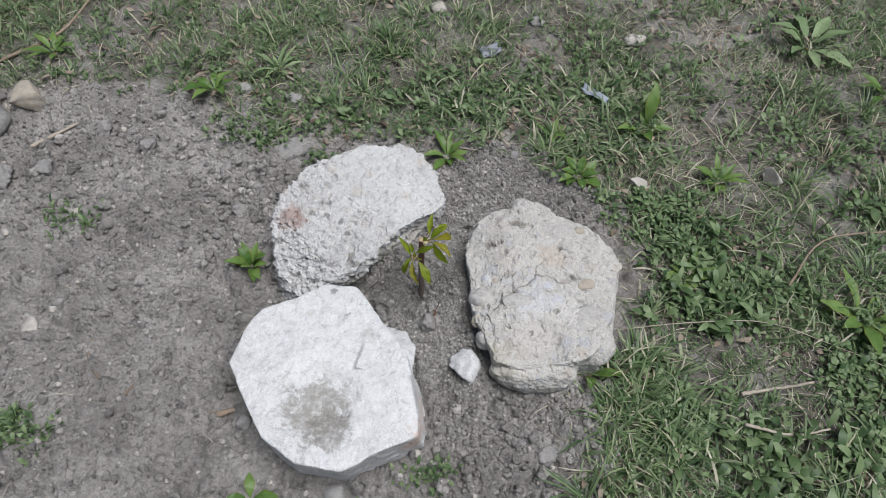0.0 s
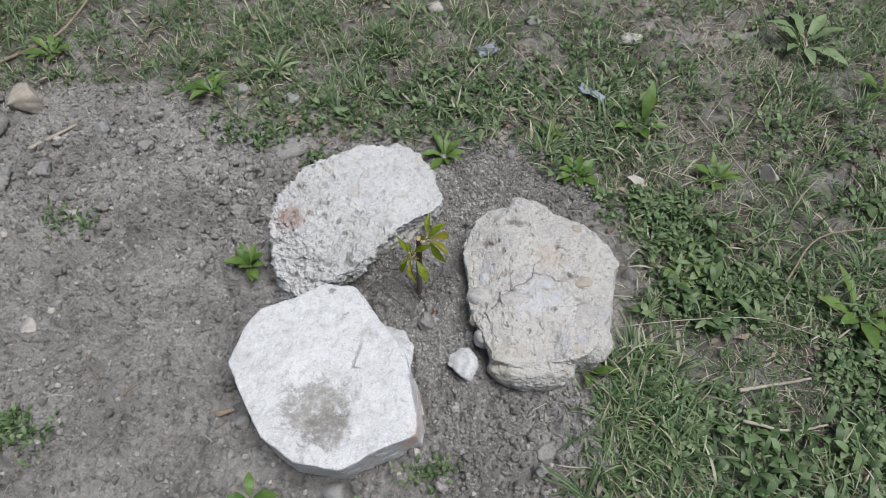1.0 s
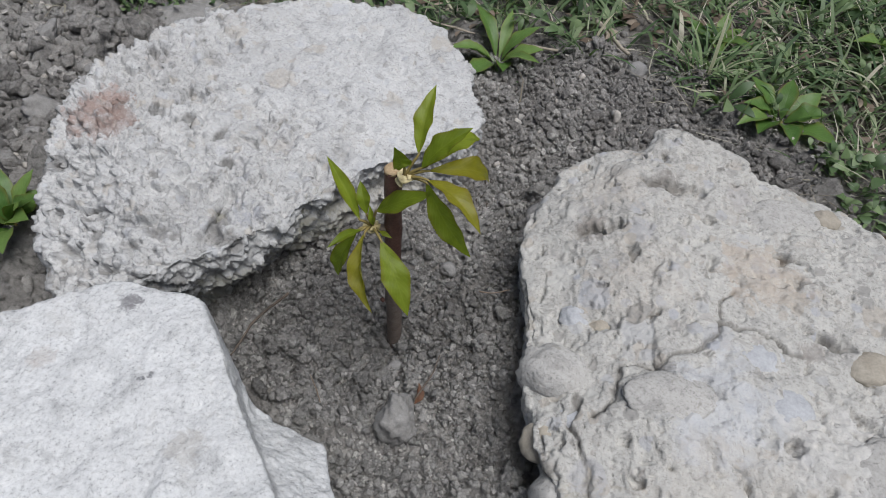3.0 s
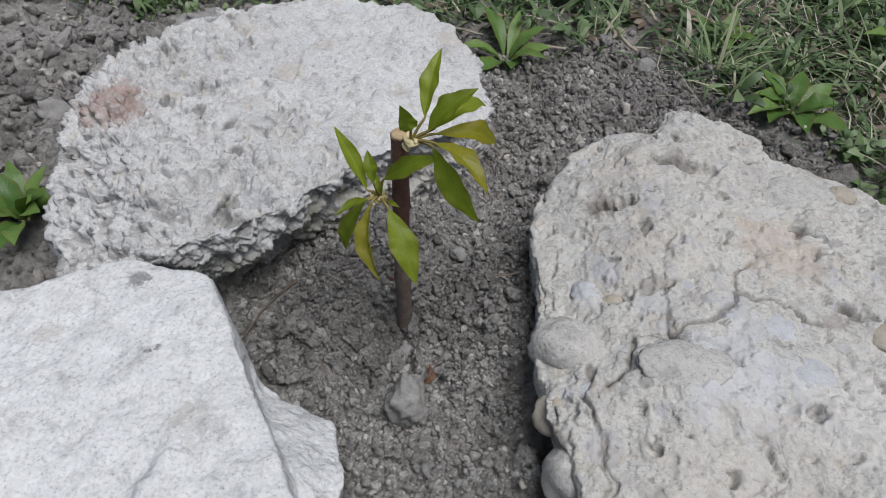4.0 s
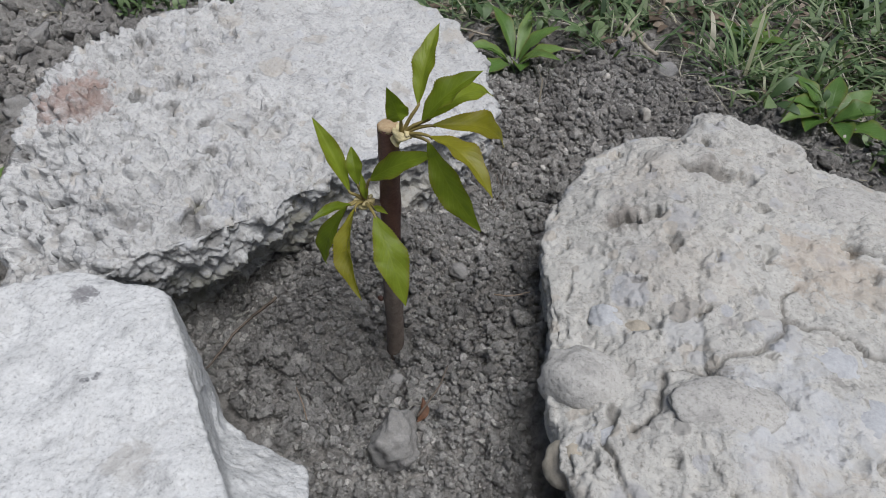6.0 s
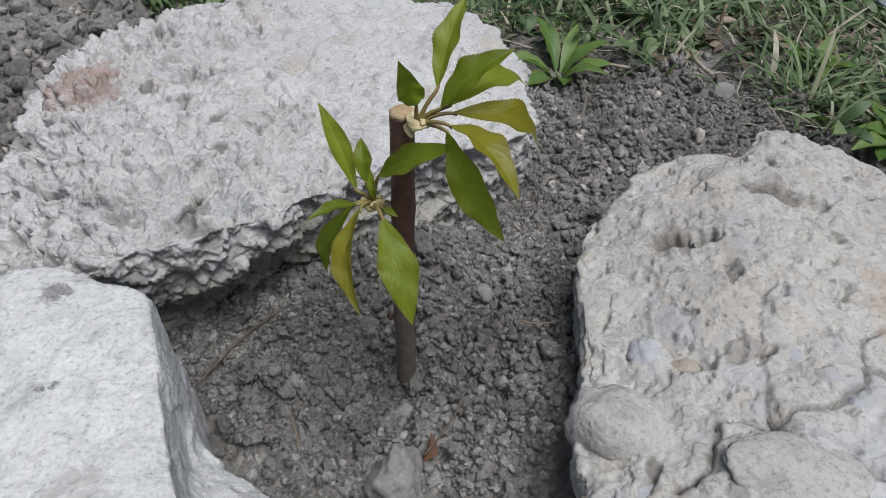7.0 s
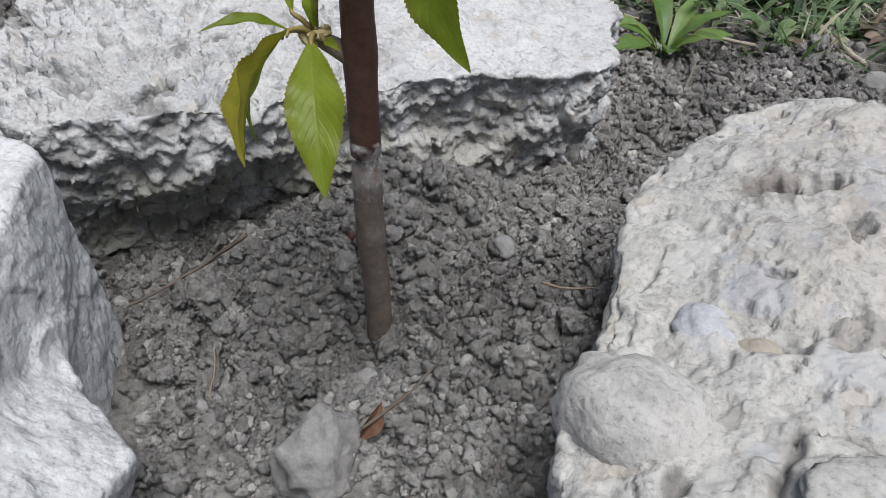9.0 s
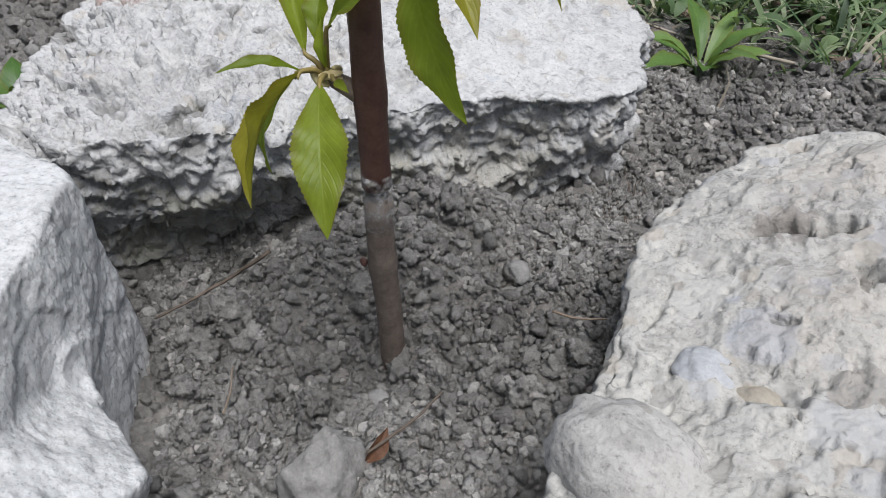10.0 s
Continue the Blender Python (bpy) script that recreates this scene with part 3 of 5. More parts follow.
def block(name, heart, outside, relief, warp, material_, label, seam=None, grain=0.0013):
    """A block of stone, grown outward from its heart to where outside() turns positive, evenly remeshed, then given its relief."""
    d = BALL_V
    lo, hi = np.zeros(len(d)), np.full(len(d), 0.42)
    base = np.array(heart)
    for k in range(18):
        m = (lo + hi) / 2
        p = base + d * m[:, None]
        q = p + np.stack([warp[1] * vnoise(p, warp[0], s) + warp[2] * fbm(p, warp[0] * 4, 2, s + 3) for s in (41, 57, 73)], 1) if k > 7 else p
        out = outside(q) > 0
        hi, lo = np.where(out, m, hi), np.where(out, lo, m)
        if k == 7:
            lo, hi = np.maximum(lo - 0.03, 0), hi + 0.03
    rough = thing("rough_block", mesh_np("rough_block", base + d * ((lo + hi) / 2)[:, None], BALL_F), None)
    even = rough.modifiers.new("even", "REMESH")
    even.mode, even.voxel_size = "VOXEL", grain
    me = bpy.data.meshes.new_from_object(rough.evaluated_get(bpy.context.evaluated_depsgraph_get()))
    bpy.data.objects.remove(rough)
    count = len(me.vertices)
    p = np.zeros(count * 3, np.float32)
    me.vertices.foreach_get("co", p)
    p = p.reshape(-1, 3).astype(float)
    quads = np.zeros(len(me.loops), np.int32)
    me.loops.foreach_get("vertex_index", quads)
    quads = quads.reshape(-1, 4)
    bpy.data.meshes.remove(me)

    def normals(v):
        fn, vn = np.cross(v[quads[:, 2]] - v[quads[:, 0]], v[quads[:, 3]] - v[quads[:, 1]]), np.zeros_like(v)
        for k in range(4):
            for ax in range(3):
                vn[:, ax] += np.bincount(quads[:, k], fn[:, ax], len(v))
        return vn / np.maximum(np.linalg.norm(vn, axis=1, keepdims=True), 1e-12)

    nrm = normals(p)
    p = p + nrm * relief(p, nrm)[:, None]
    keep = quads[(p[:, 2] > -0.045)[quads].all(1)]
    ids = np.unique(keep)
    remap = np.full(len(p), -1)
    remap[ids] = np.arange(len(ids))
    me = mesh_np(name, p[ids], remap[keep])
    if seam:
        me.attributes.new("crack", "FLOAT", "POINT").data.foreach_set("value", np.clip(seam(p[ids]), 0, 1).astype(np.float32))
    return thing(name, me, material_, label, "stone", group="stones round the sapling")


def groove(p, line, wide, deep, seed):
    """A cut along a bent line in plan."""
    q = p[:, :2] + 0.003 * np.stack((fbm(p, 90, 2, seed), fbm(p, 90, 2, seed + 5)), 1)
    d = np.full(len(p), 9.0)
    for a, b in zip(line, line[1:]):
        a, b = np.array(a), np.array(b)
        e = b - a
        t = np.clip(((q - a) @ e) / (e @ e), 0, 1)
        d = np.minimum(d, np.hypot(*(q - a - t[:, None] * e).T))
    return -deep * np.exp(-(d / wide) ** 2)


# smooth block
L_CUTS = ((-144, 0.121, -6), (-124, 0.131, -8), (-97, 0.150, -12), (-62, 0.162, -10), (-5, 0.162, 6), (12, 0.138, 9), (37, 0.125, 4),
          (87, 0.160, 0), (121, 0.146, 2), (150, 0.149, 2), (163, 0.144, 2), (-149, 0.124, -2))
L_SPUR = ((-90, 0.06, 0), (-4, 0.029, -22), (12, 0.028, -22), (73, 0.043, -14), (171, 0.05, 8))


def outside_l(p):
    a = hewn(p, (-0.14, -0.2), 0.095, L_CUTS, ((0.100, 0.01, 0.0), (0.126, 0.0, 0.16), (0.134, -0.26, 0.0)), 0.003)
    b = hewn(p, (-0.03, -0.14), 0.055, L_SPUR, ((0.090, -0.40, 0.0), (0.084, -0.3, -0.75)), 0.003)
    return -soft_max(-a, -b, 0.004)


def billow(p, f, octaves=3, seed=1, gain=0.55):
    """Rounded lumps with sharp creases between them."""
    out, amp = 0, 1.0
    q = p + 0.25 / f * np.stack([vnoise(p, f * 1.3, seed + s) for s in (81, 82, 83)], 1)
    for k in range(octaves):
        out = out + amp * np.abs(vnoise(q, f * 2 ** k, seed + k * 7))
        amp *= gain
    return out


def crags(p, f, seed):
    """Broken, angular lumps: each cell at a height of its own, with steep edges."""
    q = p + 0.3 / f * np.stack([vnoise(p, f * 1.7, seed + s) for s in (91, 92, 93)], 1)
    d, r = cells(q, f, seed)
    return (r - 0.5) * 2 + (0.5 - d)


def flakes(p, f, n, seed):
    """Shelly terraces with small steps."""
    t = n * (fbm(p, f, 3, seed) + 1.5)
    w = t - np.floor(t)
    return (np.floor(t) + step(0.0, 0.16, w)) / n


def relief_l(p, nrm):
    top = step(0.3, 0.8, nrm[:, 2])
    dish = -0.009 * np.exp(-((p[:, 0] + 0.13) / 0.050) ** 2 - ((p[:, 1] + 0.262) / 0.045) ** 2) * (1 + 0.5 * vnoise(p, 40, 3))
    skin = 0.0016 * (flakes(p, 14, 4, 3) - 1.5) + 0.0016 * (flakes(p, 45, 3, 21) - 1.5) + 0.0011 * np.maximum(vnoise(p, 130, 31), 0) + 0.0004 * fbm(p, 300, 2, 2)
    broken = 0.0008 * crags(p, 22, 11) + 0.0009 * fbm(p, 30, 2, 12, 0.5) + 0.0003 * fbm(p, 150, 2, 13) + 0.0004 * crags(p, 190, 6)
    return top * (dish + skin) + (1 - top) * broken


block("boulder", (-0.13, -0.2, 0.02), outside_l, relief_l, (11, 0.0040, 0.0008), ROCK_L,
      "smooth whitish limestone block with a dirt-filled hollow, on soil")

# pitted block
B_CUTS = ((125, 0.127, 6), (156, 0.108, 6), (174, 0.111, 6), (-160, 0.121, 6), (-146, 0.138, 4), (-116, 0.174, -6), (-59, 0.138, -7),
          (-48, 0.128, -10), (-29, 0.118, -12), (-10, 0.113, -12), (34, 0.190, 6), (98, 0.170, 6))
B_EAST = ((-49, 0.078, -7), (-36, 0.081, -8), (15, 0.0755, -4), (28, 0.076, 4), (61, 0.101, 6), (153, 0.078, 6), (-180, 0.08, 6))


def outside_b(p):
    a = hewn(p, (-0.16, 0.13), 0.085, B_CUTS, ((0.0915, -0.115, 0.015), (0.139, 0.33, 0.42)), 0.003)
    b = hewn(p, (-0.04, 0.2), 0.085, B_EAST, ((0.079, -0.115, 0.015),), 0.002)
    return -soft_max(-a, -b, 0.005)


def relief_b(p, nrm):
    top = step(0.30, 0.75, nrm[:, 2])
    rough = step(0.10, -0.04, 0.9 * p[:, 0] + p[:, 1] + 0.06 * vnoise(p, 22, 6) + 0.03 * vnoise(p, 60, 9))
    bent = p + 0.004 * np.stack([vnoise(p, 120, s) for s in (61, 62, 63)], 1)
    d1, r1 = cells(bent, 92, 3)
    d2, r2 = cells(bent, 190, 8)
    dome = np.sqrt(np.maximum(1 - (d1 / 0.75) ** 2, 0)) * (0.2 + r1)
    small = np.sqrt(np.maximum(1 - (d2 / 0.75) ** 2, 0)) * (0.2 + r2)
    knobs = 0.0115 * dome * (0.6 + 0.4 * vnoise(p, 34, 77)) + 0.0050 * small + 0.0012 * crags(p, 260, 6) - 0.0075
    pit = -0.0080 * step(0.50, 0.62, vnoise(p, 75, 19)) * (0.10 + rough)
    crust = np.maximum(vnoise(p, 105, 27), 0) * np.maximum(vnoise(p, 31, 28) + 0.5, 0)
    flat = 0.0018 * (flakes(p, 26, 4, 8) - 1.5) + 0.0034 * crust + 0.0015 * np.maximum(vnoise(p, 210, 29), 0) + 0.0005 * crags(p, 150, 32) + 0.0005 * fbm(p, 320, 2, 30)
    side = 0.0030 * crags(p, 34, 14) + 0.0022 * (flakes(p * np.array((1, 1, 1.4)), 20, 2, 17) - 1.5) + 0.0034 * fbm(p, 45, 4, 15, 0.6) + 0.0040 * dome + 0.0020 * small + 0.0010 * crags(p, 230, 16) - 0.0030 - 0.005 * step(0.5, 0.65, vnoise(p, 60, 71)) - 0.016 * step(0.058, 0.020, p[:, 2]) * np.exp(-((p[:, 0] + 0.115) / 0.06) ** 2) * step(0.09, 0.05, p[:, 1])
    return top * (rough * knobs + (1 - 0.7 * rough) * flat + pit) + (1 - top) * side


def pit_shade_b(p):
    """Shade of the pits, put into the colour of the rough part."""
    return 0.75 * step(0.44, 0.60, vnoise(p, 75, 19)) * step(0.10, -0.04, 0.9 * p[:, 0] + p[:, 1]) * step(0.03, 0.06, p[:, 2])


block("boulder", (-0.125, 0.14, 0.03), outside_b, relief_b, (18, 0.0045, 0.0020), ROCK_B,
      "rough pitted off-white limestone block with a reddish patch", pit_shade_b)

# conglomerate block
R_CUTS = ((159, 0.145, -4), (-180, 0.125, -7), (-171, 0.120, -9), (-161, 0.125, -12), (-101, 0.173, -14), (-83, 0.162, -14), (-74, 0.161, -10),
          (-30, 0.145, 6), (-13, 0.131, 6), (30, 0.147, 10), (64, 0.156, 10), (83, 0.158, 10), (119, 0.169, 8))
R_NORTH = ((0, 0.05, 8), (63, 0.045, 8), (153, 0.035, 8), (-101, 0.029, 6))


def outside_r(p):
    a = hewn(p, (0.21, -0.01), 0.085, R_CUTS, ((0.1005, -0.03, 0.0), (0.117, 0.33, 0.03), (0.145, -0.36, -0.05), (0.124, 0.0, 0.22), (0.128, -0.10, -0.25)), 0.005)
    b = hewn(p, (0.19, 0.12), 0.085, R_NORTH, ((0.101, 0.0, 0.0),), 0.006)
    f = -soft_max(-a, -b, 0.008)
    for c, s in (((0.20, -0.165, 0.045), (0.07, 0.03, 0.045)), ((0.30, -0.12, 0.06), (0.035, 0.035, 0.035))):
        f = -soft_max(-f, -egg(p, c, s), 0.004)
    return f


R_CRACKS = (((0.250, -0.020), (0.218, -0.009), (0.204, -0.006), (0.192, -0.025), (0.180, -0.035), (0.163, -0.042), (0.146, -0.044), (0.143, -0.063), (0.138, -0.073), (0.133, -0.077)),
            ((0.163, -0.042), (0.178, -0.045), (0.195, -0.045)), ((0.204, -0.006), (0.206, 0.010), (0.214, 0.020)),
            ((0.125, -0.062), (0.123, -0.080), (0.129, -0.093), (0.134, -0.114), (0.135, -0.150)), ((0.106, -0.088), (0.112, -0.104), (0.114, -0.130)))
R_HOLES = ((0.168, 0.104, 0.010, 0.006, 0.010), (0.183, 0.101, 0.008, 0.006, 0.009), (0.196, 0.104, 0.006, 0.004, 0.006), (0.126, 0.060, 0.009, 0.0055, 0.013), (0.141, 0.062, 0.005, 0.005, 0.010),
           (0.153, 0.040, 0.004, 0.009, 0.009), (0.270, -0.007, 0.010, 0.005, 0.012), (0.251, 0.053, 0.008, 0.004, 0.009), (0.137, -0.011, 0.0095, 0.0075, 0.006),
           (0.167, -0.006, 0.004, 0.003, 0.008), (0.174, 0.033, 0.003, 0.0045, 0.006), (0.202, 0.042, 0.003, 0.004, 0.006), (0.172, -0.097, 0.003, 0.003, 0.006), (0.193, -0.120, 0.004, 0.004, 0.007),
           (0.148, -0.086, 0.003, 0.002, 0.005), (0.154, -0.108, 0.003, 0.003, 0.006), (0.236, -0.078, 0.005, 0.004, 0.007), (0.213, -0.106, 0.003, 0.003, 0.006),
           (0.275, -0.055, 0.005, 0.004, 0.007), (0.180, 0.135, 0.003, 0.003, 0.006), (0.205, 0.080, 0.004, 0.003, 0.006))


def relief_r(p, nrm):
    top = step(0.25, 0.7, nrm[:, 2])
    z = 0.0014 * fbm(p, 14, 2, 6) + 0.0026 * (flakes(p, 17, 2, 9) - 1.5) + 0.0006 * (flakes(p, 50, 2, 25) - 1.5) + 0.0005 * crags(p, 120, 26) + 0.0005 * np.maximum(vnoise(p, 140, 3), 0) + 0.0002 * fbm(p, 260, 2, 8)
    d, r = cells(p, 55, 23)
    z = z + 0.0040 * np.minimum(np.maximum(0.42 - d, 0), 0.12) * (r > 0.72) * 2
    holes, torn = 0, p + 0.0040 * np.stack([vnoise(p, 130, 34 + k) for k in range(3)], 1) + 0.0016 * np.stack([vnoise(p, 330, 44 + k) for k in range(3)], 1)
    for x, y, a, b, deep in R_HOLES:
        holes = holes - deep * np.exp(-(((torn[:, 0] - x) / a) ** 2 + ((torn[:, 1] - y) / b) ** 2) ** 2)
    small = -0.0030 * step(0.68, 0.76, vnoise(torn, 110, 33)) - 0.0016 * step(0.62, 0.72, vnoise(p, 290, 37))
    scoop = -0.0075 * np.exp(-(((p[:, 0] - 0.185) / 0.060) ** 2 + ((p[:, 1] + 0.135 + 0.25 * (p[:, 0] - 0.185)) / 0.050) ** 2) ** 5)
    small = small - 0.0013 * step(0.22, 0.30, vnoise(torn, 58, 91)) - 0.0008 * step(0.28, 0.38, vnoise(torn, 140, 92))
    cracks = sum(groove(p, c, 0.0010, 0.0032, 60 + k) for k, c in enumerate(R_CRACKS))
    return z + top * (holes + small + scoop + cracks) + (1 - top) * (0.0035 * billow(p, 26, 3, 9) - 0.0022 + 0.0008 * crags(p, 70, 18) + 0.0004 * crags(p, 180, 19))


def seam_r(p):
    """Where the cracks and the deep holes are coloured darker."""
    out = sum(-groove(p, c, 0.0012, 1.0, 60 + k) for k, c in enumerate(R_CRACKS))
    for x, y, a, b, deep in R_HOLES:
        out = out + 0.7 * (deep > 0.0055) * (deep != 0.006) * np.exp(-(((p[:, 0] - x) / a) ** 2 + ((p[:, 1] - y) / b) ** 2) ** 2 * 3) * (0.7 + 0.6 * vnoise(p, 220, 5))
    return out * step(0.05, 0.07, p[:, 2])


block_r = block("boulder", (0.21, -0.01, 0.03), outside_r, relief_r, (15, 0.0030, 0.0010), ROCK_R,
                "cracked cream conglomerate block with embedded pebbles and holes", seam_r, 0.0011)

bpy.context.view_layer.update()


def roof(ob, x, y):
    """The height of an object's upper face at x, y."""
    hit, at, nrm, _ = ob.ray_cast(Vector((x, y, 0.5)), Vector((0, 0, -1)))
    return at.z if hit else 0.0


SMALL_V, SMALL_F = sphere(3)
CHIP_V, CHIP_F = sphere(4)


def lump(seed, size, angular=0.25, fine=False, flat_cuts=9, rough=0.3):
    """A stone or clod shaped by a few random breaks, as vertices and faces."""
    rnd = np.random.RandomState(seed)
    v = (CHIP_V if fine else SMALL_V).copy()
    for _ in range(flat_cuts):
        nrm = rnd.normal(size=3)
        nrm /= np.linalg.norm(nrm)
        over = v @ nrm - rnd.uniform(1 - angular * 2.2, 1.0)
        v = v - np.outer(np.maximum(over, 0) * 0.85, nrm)
    v = v * (0.94 + 0.10 * fbm(v + seed, 1.7, 3, seed % 50) + 0.22 * rough * billow(v + seed, 2.6, 3, seed % 40))[:, None]
    v = v + 0.03 * np.stack([vnoise(v + seed, 7, 90 + k) for k in range(3)], 1)
    return v * np.array(size), (CHIP_F if fine else SMALL_F)


def turned(v, rx, ry, rz):
    return v @ np.array(Euler((radians(rx), radians(ry), radians(rz))).to_matrix()).T


def stone(name, x, y, size, turn, material_, label, category, seed, angular=0.25, sink=0.3, group="", fine=False, z=None):
    v, f = lump(seed, size, angular, fine, rough=1.2 if name == "clod" else 0.4)
    v = turned(v, *turn)
    base = ground_z(x, y, False)[0] if z is None else z
    v = v + np.array((0, 0, -v[:, 2].min() - sink * np.ptp(v[:, 2])))
    ob = thing(name, mesh_np(name, v, f), material_, label, category, group)
    ob.location = (x, y, base)
    return ob


# rounded cobbles bedded in its edge
for k, (c, s, turn, mat_, lab) in enumerate((
        ((0.113, -0.046, 0.076), (0.0250, 0.0185, 0.0200), (6, 8, -14), PEBBLE_ROCK, "smooth rounded cream cobble bedded in the edge"),
        ((0.109, -0.082, 0.066), (0.013, 0.012, 0.015), (0, 0, 20), PEBBLE_TAN, "small tan cobble bedded in the edge"),
        ((0.123, -0.112, 0.058), (0.020, 0.018, 0.022), (0, 10, 30), PEBBLE_ROCK, "rounded cream cobble bedded in the edge"))):
    v, f = lump(430 + k, s, 0.10, True, 4, 0.25)
    part("cobble", mesh_np("cobble", turned(v, *turn) + np.array(c), f), mat_, block_r, lab)

# pebbles set in the conglomerate block
for k, (x, y, a, b, turn, mat_, lab) in enumerate((
        (0.172, -0.061, 0.027, 0.0150, 2, PEBBLE_ROCK, "smooth cream oval pebble"), (0.236, -0.056, 0.015, 0.013, 0, PEBBLE_BLUE, "bluish-grey pebble"),
        (0.121, -0.006, 0.0095, 0.0095, 20, PEBBLE_BLUE, "bluish-grey pebble"), (0.137, -0.011, 0.0085, 0.0065, 0, PEBBLE_TAN, "tan pebble sunk in its socket"),
        (0.255, 0.092, 0.026, 0.019, 10, PEBBLE_ROCK, "large pale pebble"), (0.222, -0.026, 0.019, 0.011, 8, PEBBLE_BLUE, "bluish-grey pebble"),
        (0.288, 0.102, 0.010, 0.009, 0, PEBBLE_TAN, "tan pebble"), (0.122, -0.075, 0.009, 0.007, -30, PEBBLE_BLUE, "bluish-grey pebble"),
        (0.285, -0.085, 0.026, 0.020, 30, PEBBLE_ROCK, "large pale pebble"), (0.29, -0.02, 0.016, 0.012, 10, PEBBLE_TAN, "tan pebble"))):
    v, f = lump(400 + k, (a, b, 0.005), 0.04, True, 2, 0.15)
    v = turned(v, 0, 0, turn) + np.array((x, y, roof(block_r, x, y) - (0.0030 if mat_ is PEBBLE_BLUE else 0.0020 if "socket" in lab else 0.0004)))
    part("pebble", mesh_np("pebble", v, f), mat_, block_r, lab)

# ---------------------------------------------------------------- the sapling
sapling = tagged(new("sapling"), "young cherry sapling, a pruned brown stem with fresh green leaves", "sapling")
sapling.location = (0.005, 0.001, 0.0)
STEM = ((0, 0.001, -0.03), (0.0003, 0, 0.0), (0.0020, -0.0035, 0.05), (0.0022, -0.0055, 0.075), (0.0035, -0.0075, 0.125), (0.0045, -0.0090, 0.160), (0.0050, -0.0095, 0.189))
stem_line = glide(STEM, 60)


def stem_at(z):
    return min(stem_line, key=lambda q: abs(q.z - z))


def stem_piece(name, z0, z1, r0, r1, mat_, label, wide=1.0):
    pts = [q for q in stem_line if z0 <= q.z <= z1]
    rad = []
    for q in pts:
        t = (q.z - z0) / (z1 - z0)
        knot = 0.10 * math.exp(-((q.z - 0.073) / 0.004) ** 2) + 0.10 * math.exp(-((q.z - 0.142) / 0.007) ** 2)
        rad.append((r0 + (r1 - r0) * t) * (1 + knot) * wide)
    v, f = tube(pts, rad, 18, 0.05, 3)
    return part(name, mesh_np(name, v, f), mat_, sapling, label)


stem_piece("lower_stem", -0.03, 0.108, 0.0052, 0.0049, BARK_LOW, "grey-brown lower bark")
stem_piece("upper_stem", 0.104, 0.190, 0.0049, 0.0047, BARK, "glossy dark red-brown bark")

m_, n_, l_, p_ = material("clear_tape")
p_.inputs["Base Color"].default_value = (0.62, 0.60, 0.58, 1)
p_.inputs["Roughness"].default_value = 0.3
l_.new(bump(n_, l_, tex(n_, l_, coords(n_, l_), 300, 4), 0.6, 0.001), p_.inputs["Normal"])
clear = n_.new("ShaderNodeBsdfTransparent")
veil = n_.new("ShaderNodeMixShader")
l_.new(ramp(n_, l_, tex(n_, l_, coords(n_, l_), 220, 5, 0.7), (0.40, 0.0), (0.70, 0.55)), veil.inputs[0])
l_.new(clear.outputs[0], veil.inputs[1])
l_.new(p_.outputs[0], veil.inputs[2])
l_.new(veil.outputs[0], n_["Material Output"].inputs["Surface"])
stem_piece("graft_tape", 0.088, 0.116, 0.0053, 0.0052, m_, "thin clear plastic grafting tape wrapped round the stem")

ft = stem_at(0.104)
flap = [(ft + Vector((0.0048 + 0.0042 * u, -0.001 - 0.004 * u * u, 0.008 * (w - 0.5) * (1 - 0.35 * u) + 0.0012 * math.sin(5 * u)))) for w in (0, 0.25, 0.5, 0.75, 1) for u in (0, 0.25, 0.5, 0.75, 1)]
flap_faces = np.array([(5 * a + b, 5 * a + b + 1, 5 * a + b + 6, 5 * a + b + 5) for a in range(4) for b in range(4)])
part("tape_flap", mesh_np("tape_flap", np.array([tuple(q) for q in flap]), flap_faces), m_, sapling, "loose whitish end of the clear tape")
top = stem_line[-1]
v, f = tube([top + Vector((0, 0, -0.001)), top + Vector((0, 0, 0.0004)), top + Vector((0, 0, 0.0012))], [0.0048, 0.0046, 0.0038], 18, 0.12, 5)
part("cut_end", mesh_np("cut_end", v, f), CUT, sapling, "pale pruned cut at the top of the stem")
v, f = lump(77, (0.0016, 0.0012, 0.0022), 0.2)
part("leaf_scar", mesh_np("leaf_scar", v + np.array((-0.0042, -0.0085, 0.073)), f), BARK, sapling, "small dark leaf scar")

BUD_L, BUD_R = Vector((-0.0070, -0.0135, 0.1470)), Vector((0.0115, -0.0125, 0.1870))


def bud_scales(centre, seed, n):
    rnd = random.Random(seed)
    for k in range(n):
        a = 2 * math.pi * k / n + rnd.uniform(-0.3, 0.3)
        v, f = lump(seed * 31 + k, (0.0019, 0.0012, 0.0036), 0.15)
        v = turned(v, rnd.uniform(40, 95), rnd.uniform(-25, 25), math.degrees(a))
        c = centre + Vector((math.cos(a) * 0.0030, math.sin(a) * 0.0026, rnd.uniform(-0.0022, 0.0022)))
        part("bud_scale", mesh_np("bud_scale", v + np.array(c), f), BUD, sapling, "pale yellow-brown bud scale")


bud_scales(BUD_L, 3, 8)
bud_scales(BUD_R, 5, 9)
for c, z in ((BUD_L, 0.141), (BUD_R, 0.183)):
    v, f = tube(glide((stem_at(z), (stem_at(z) + c) / 2 + Vector((0, 0, 0.0004)), c), 6), [0.0032, 0.0032, 0.0030, 0.0028, 0.0025, 0.002], 10, 0.1, 2)
    part("spur", mesh_np("spur", v, f), BARK_LOW, sapling, "short woody spur carrying the bud")


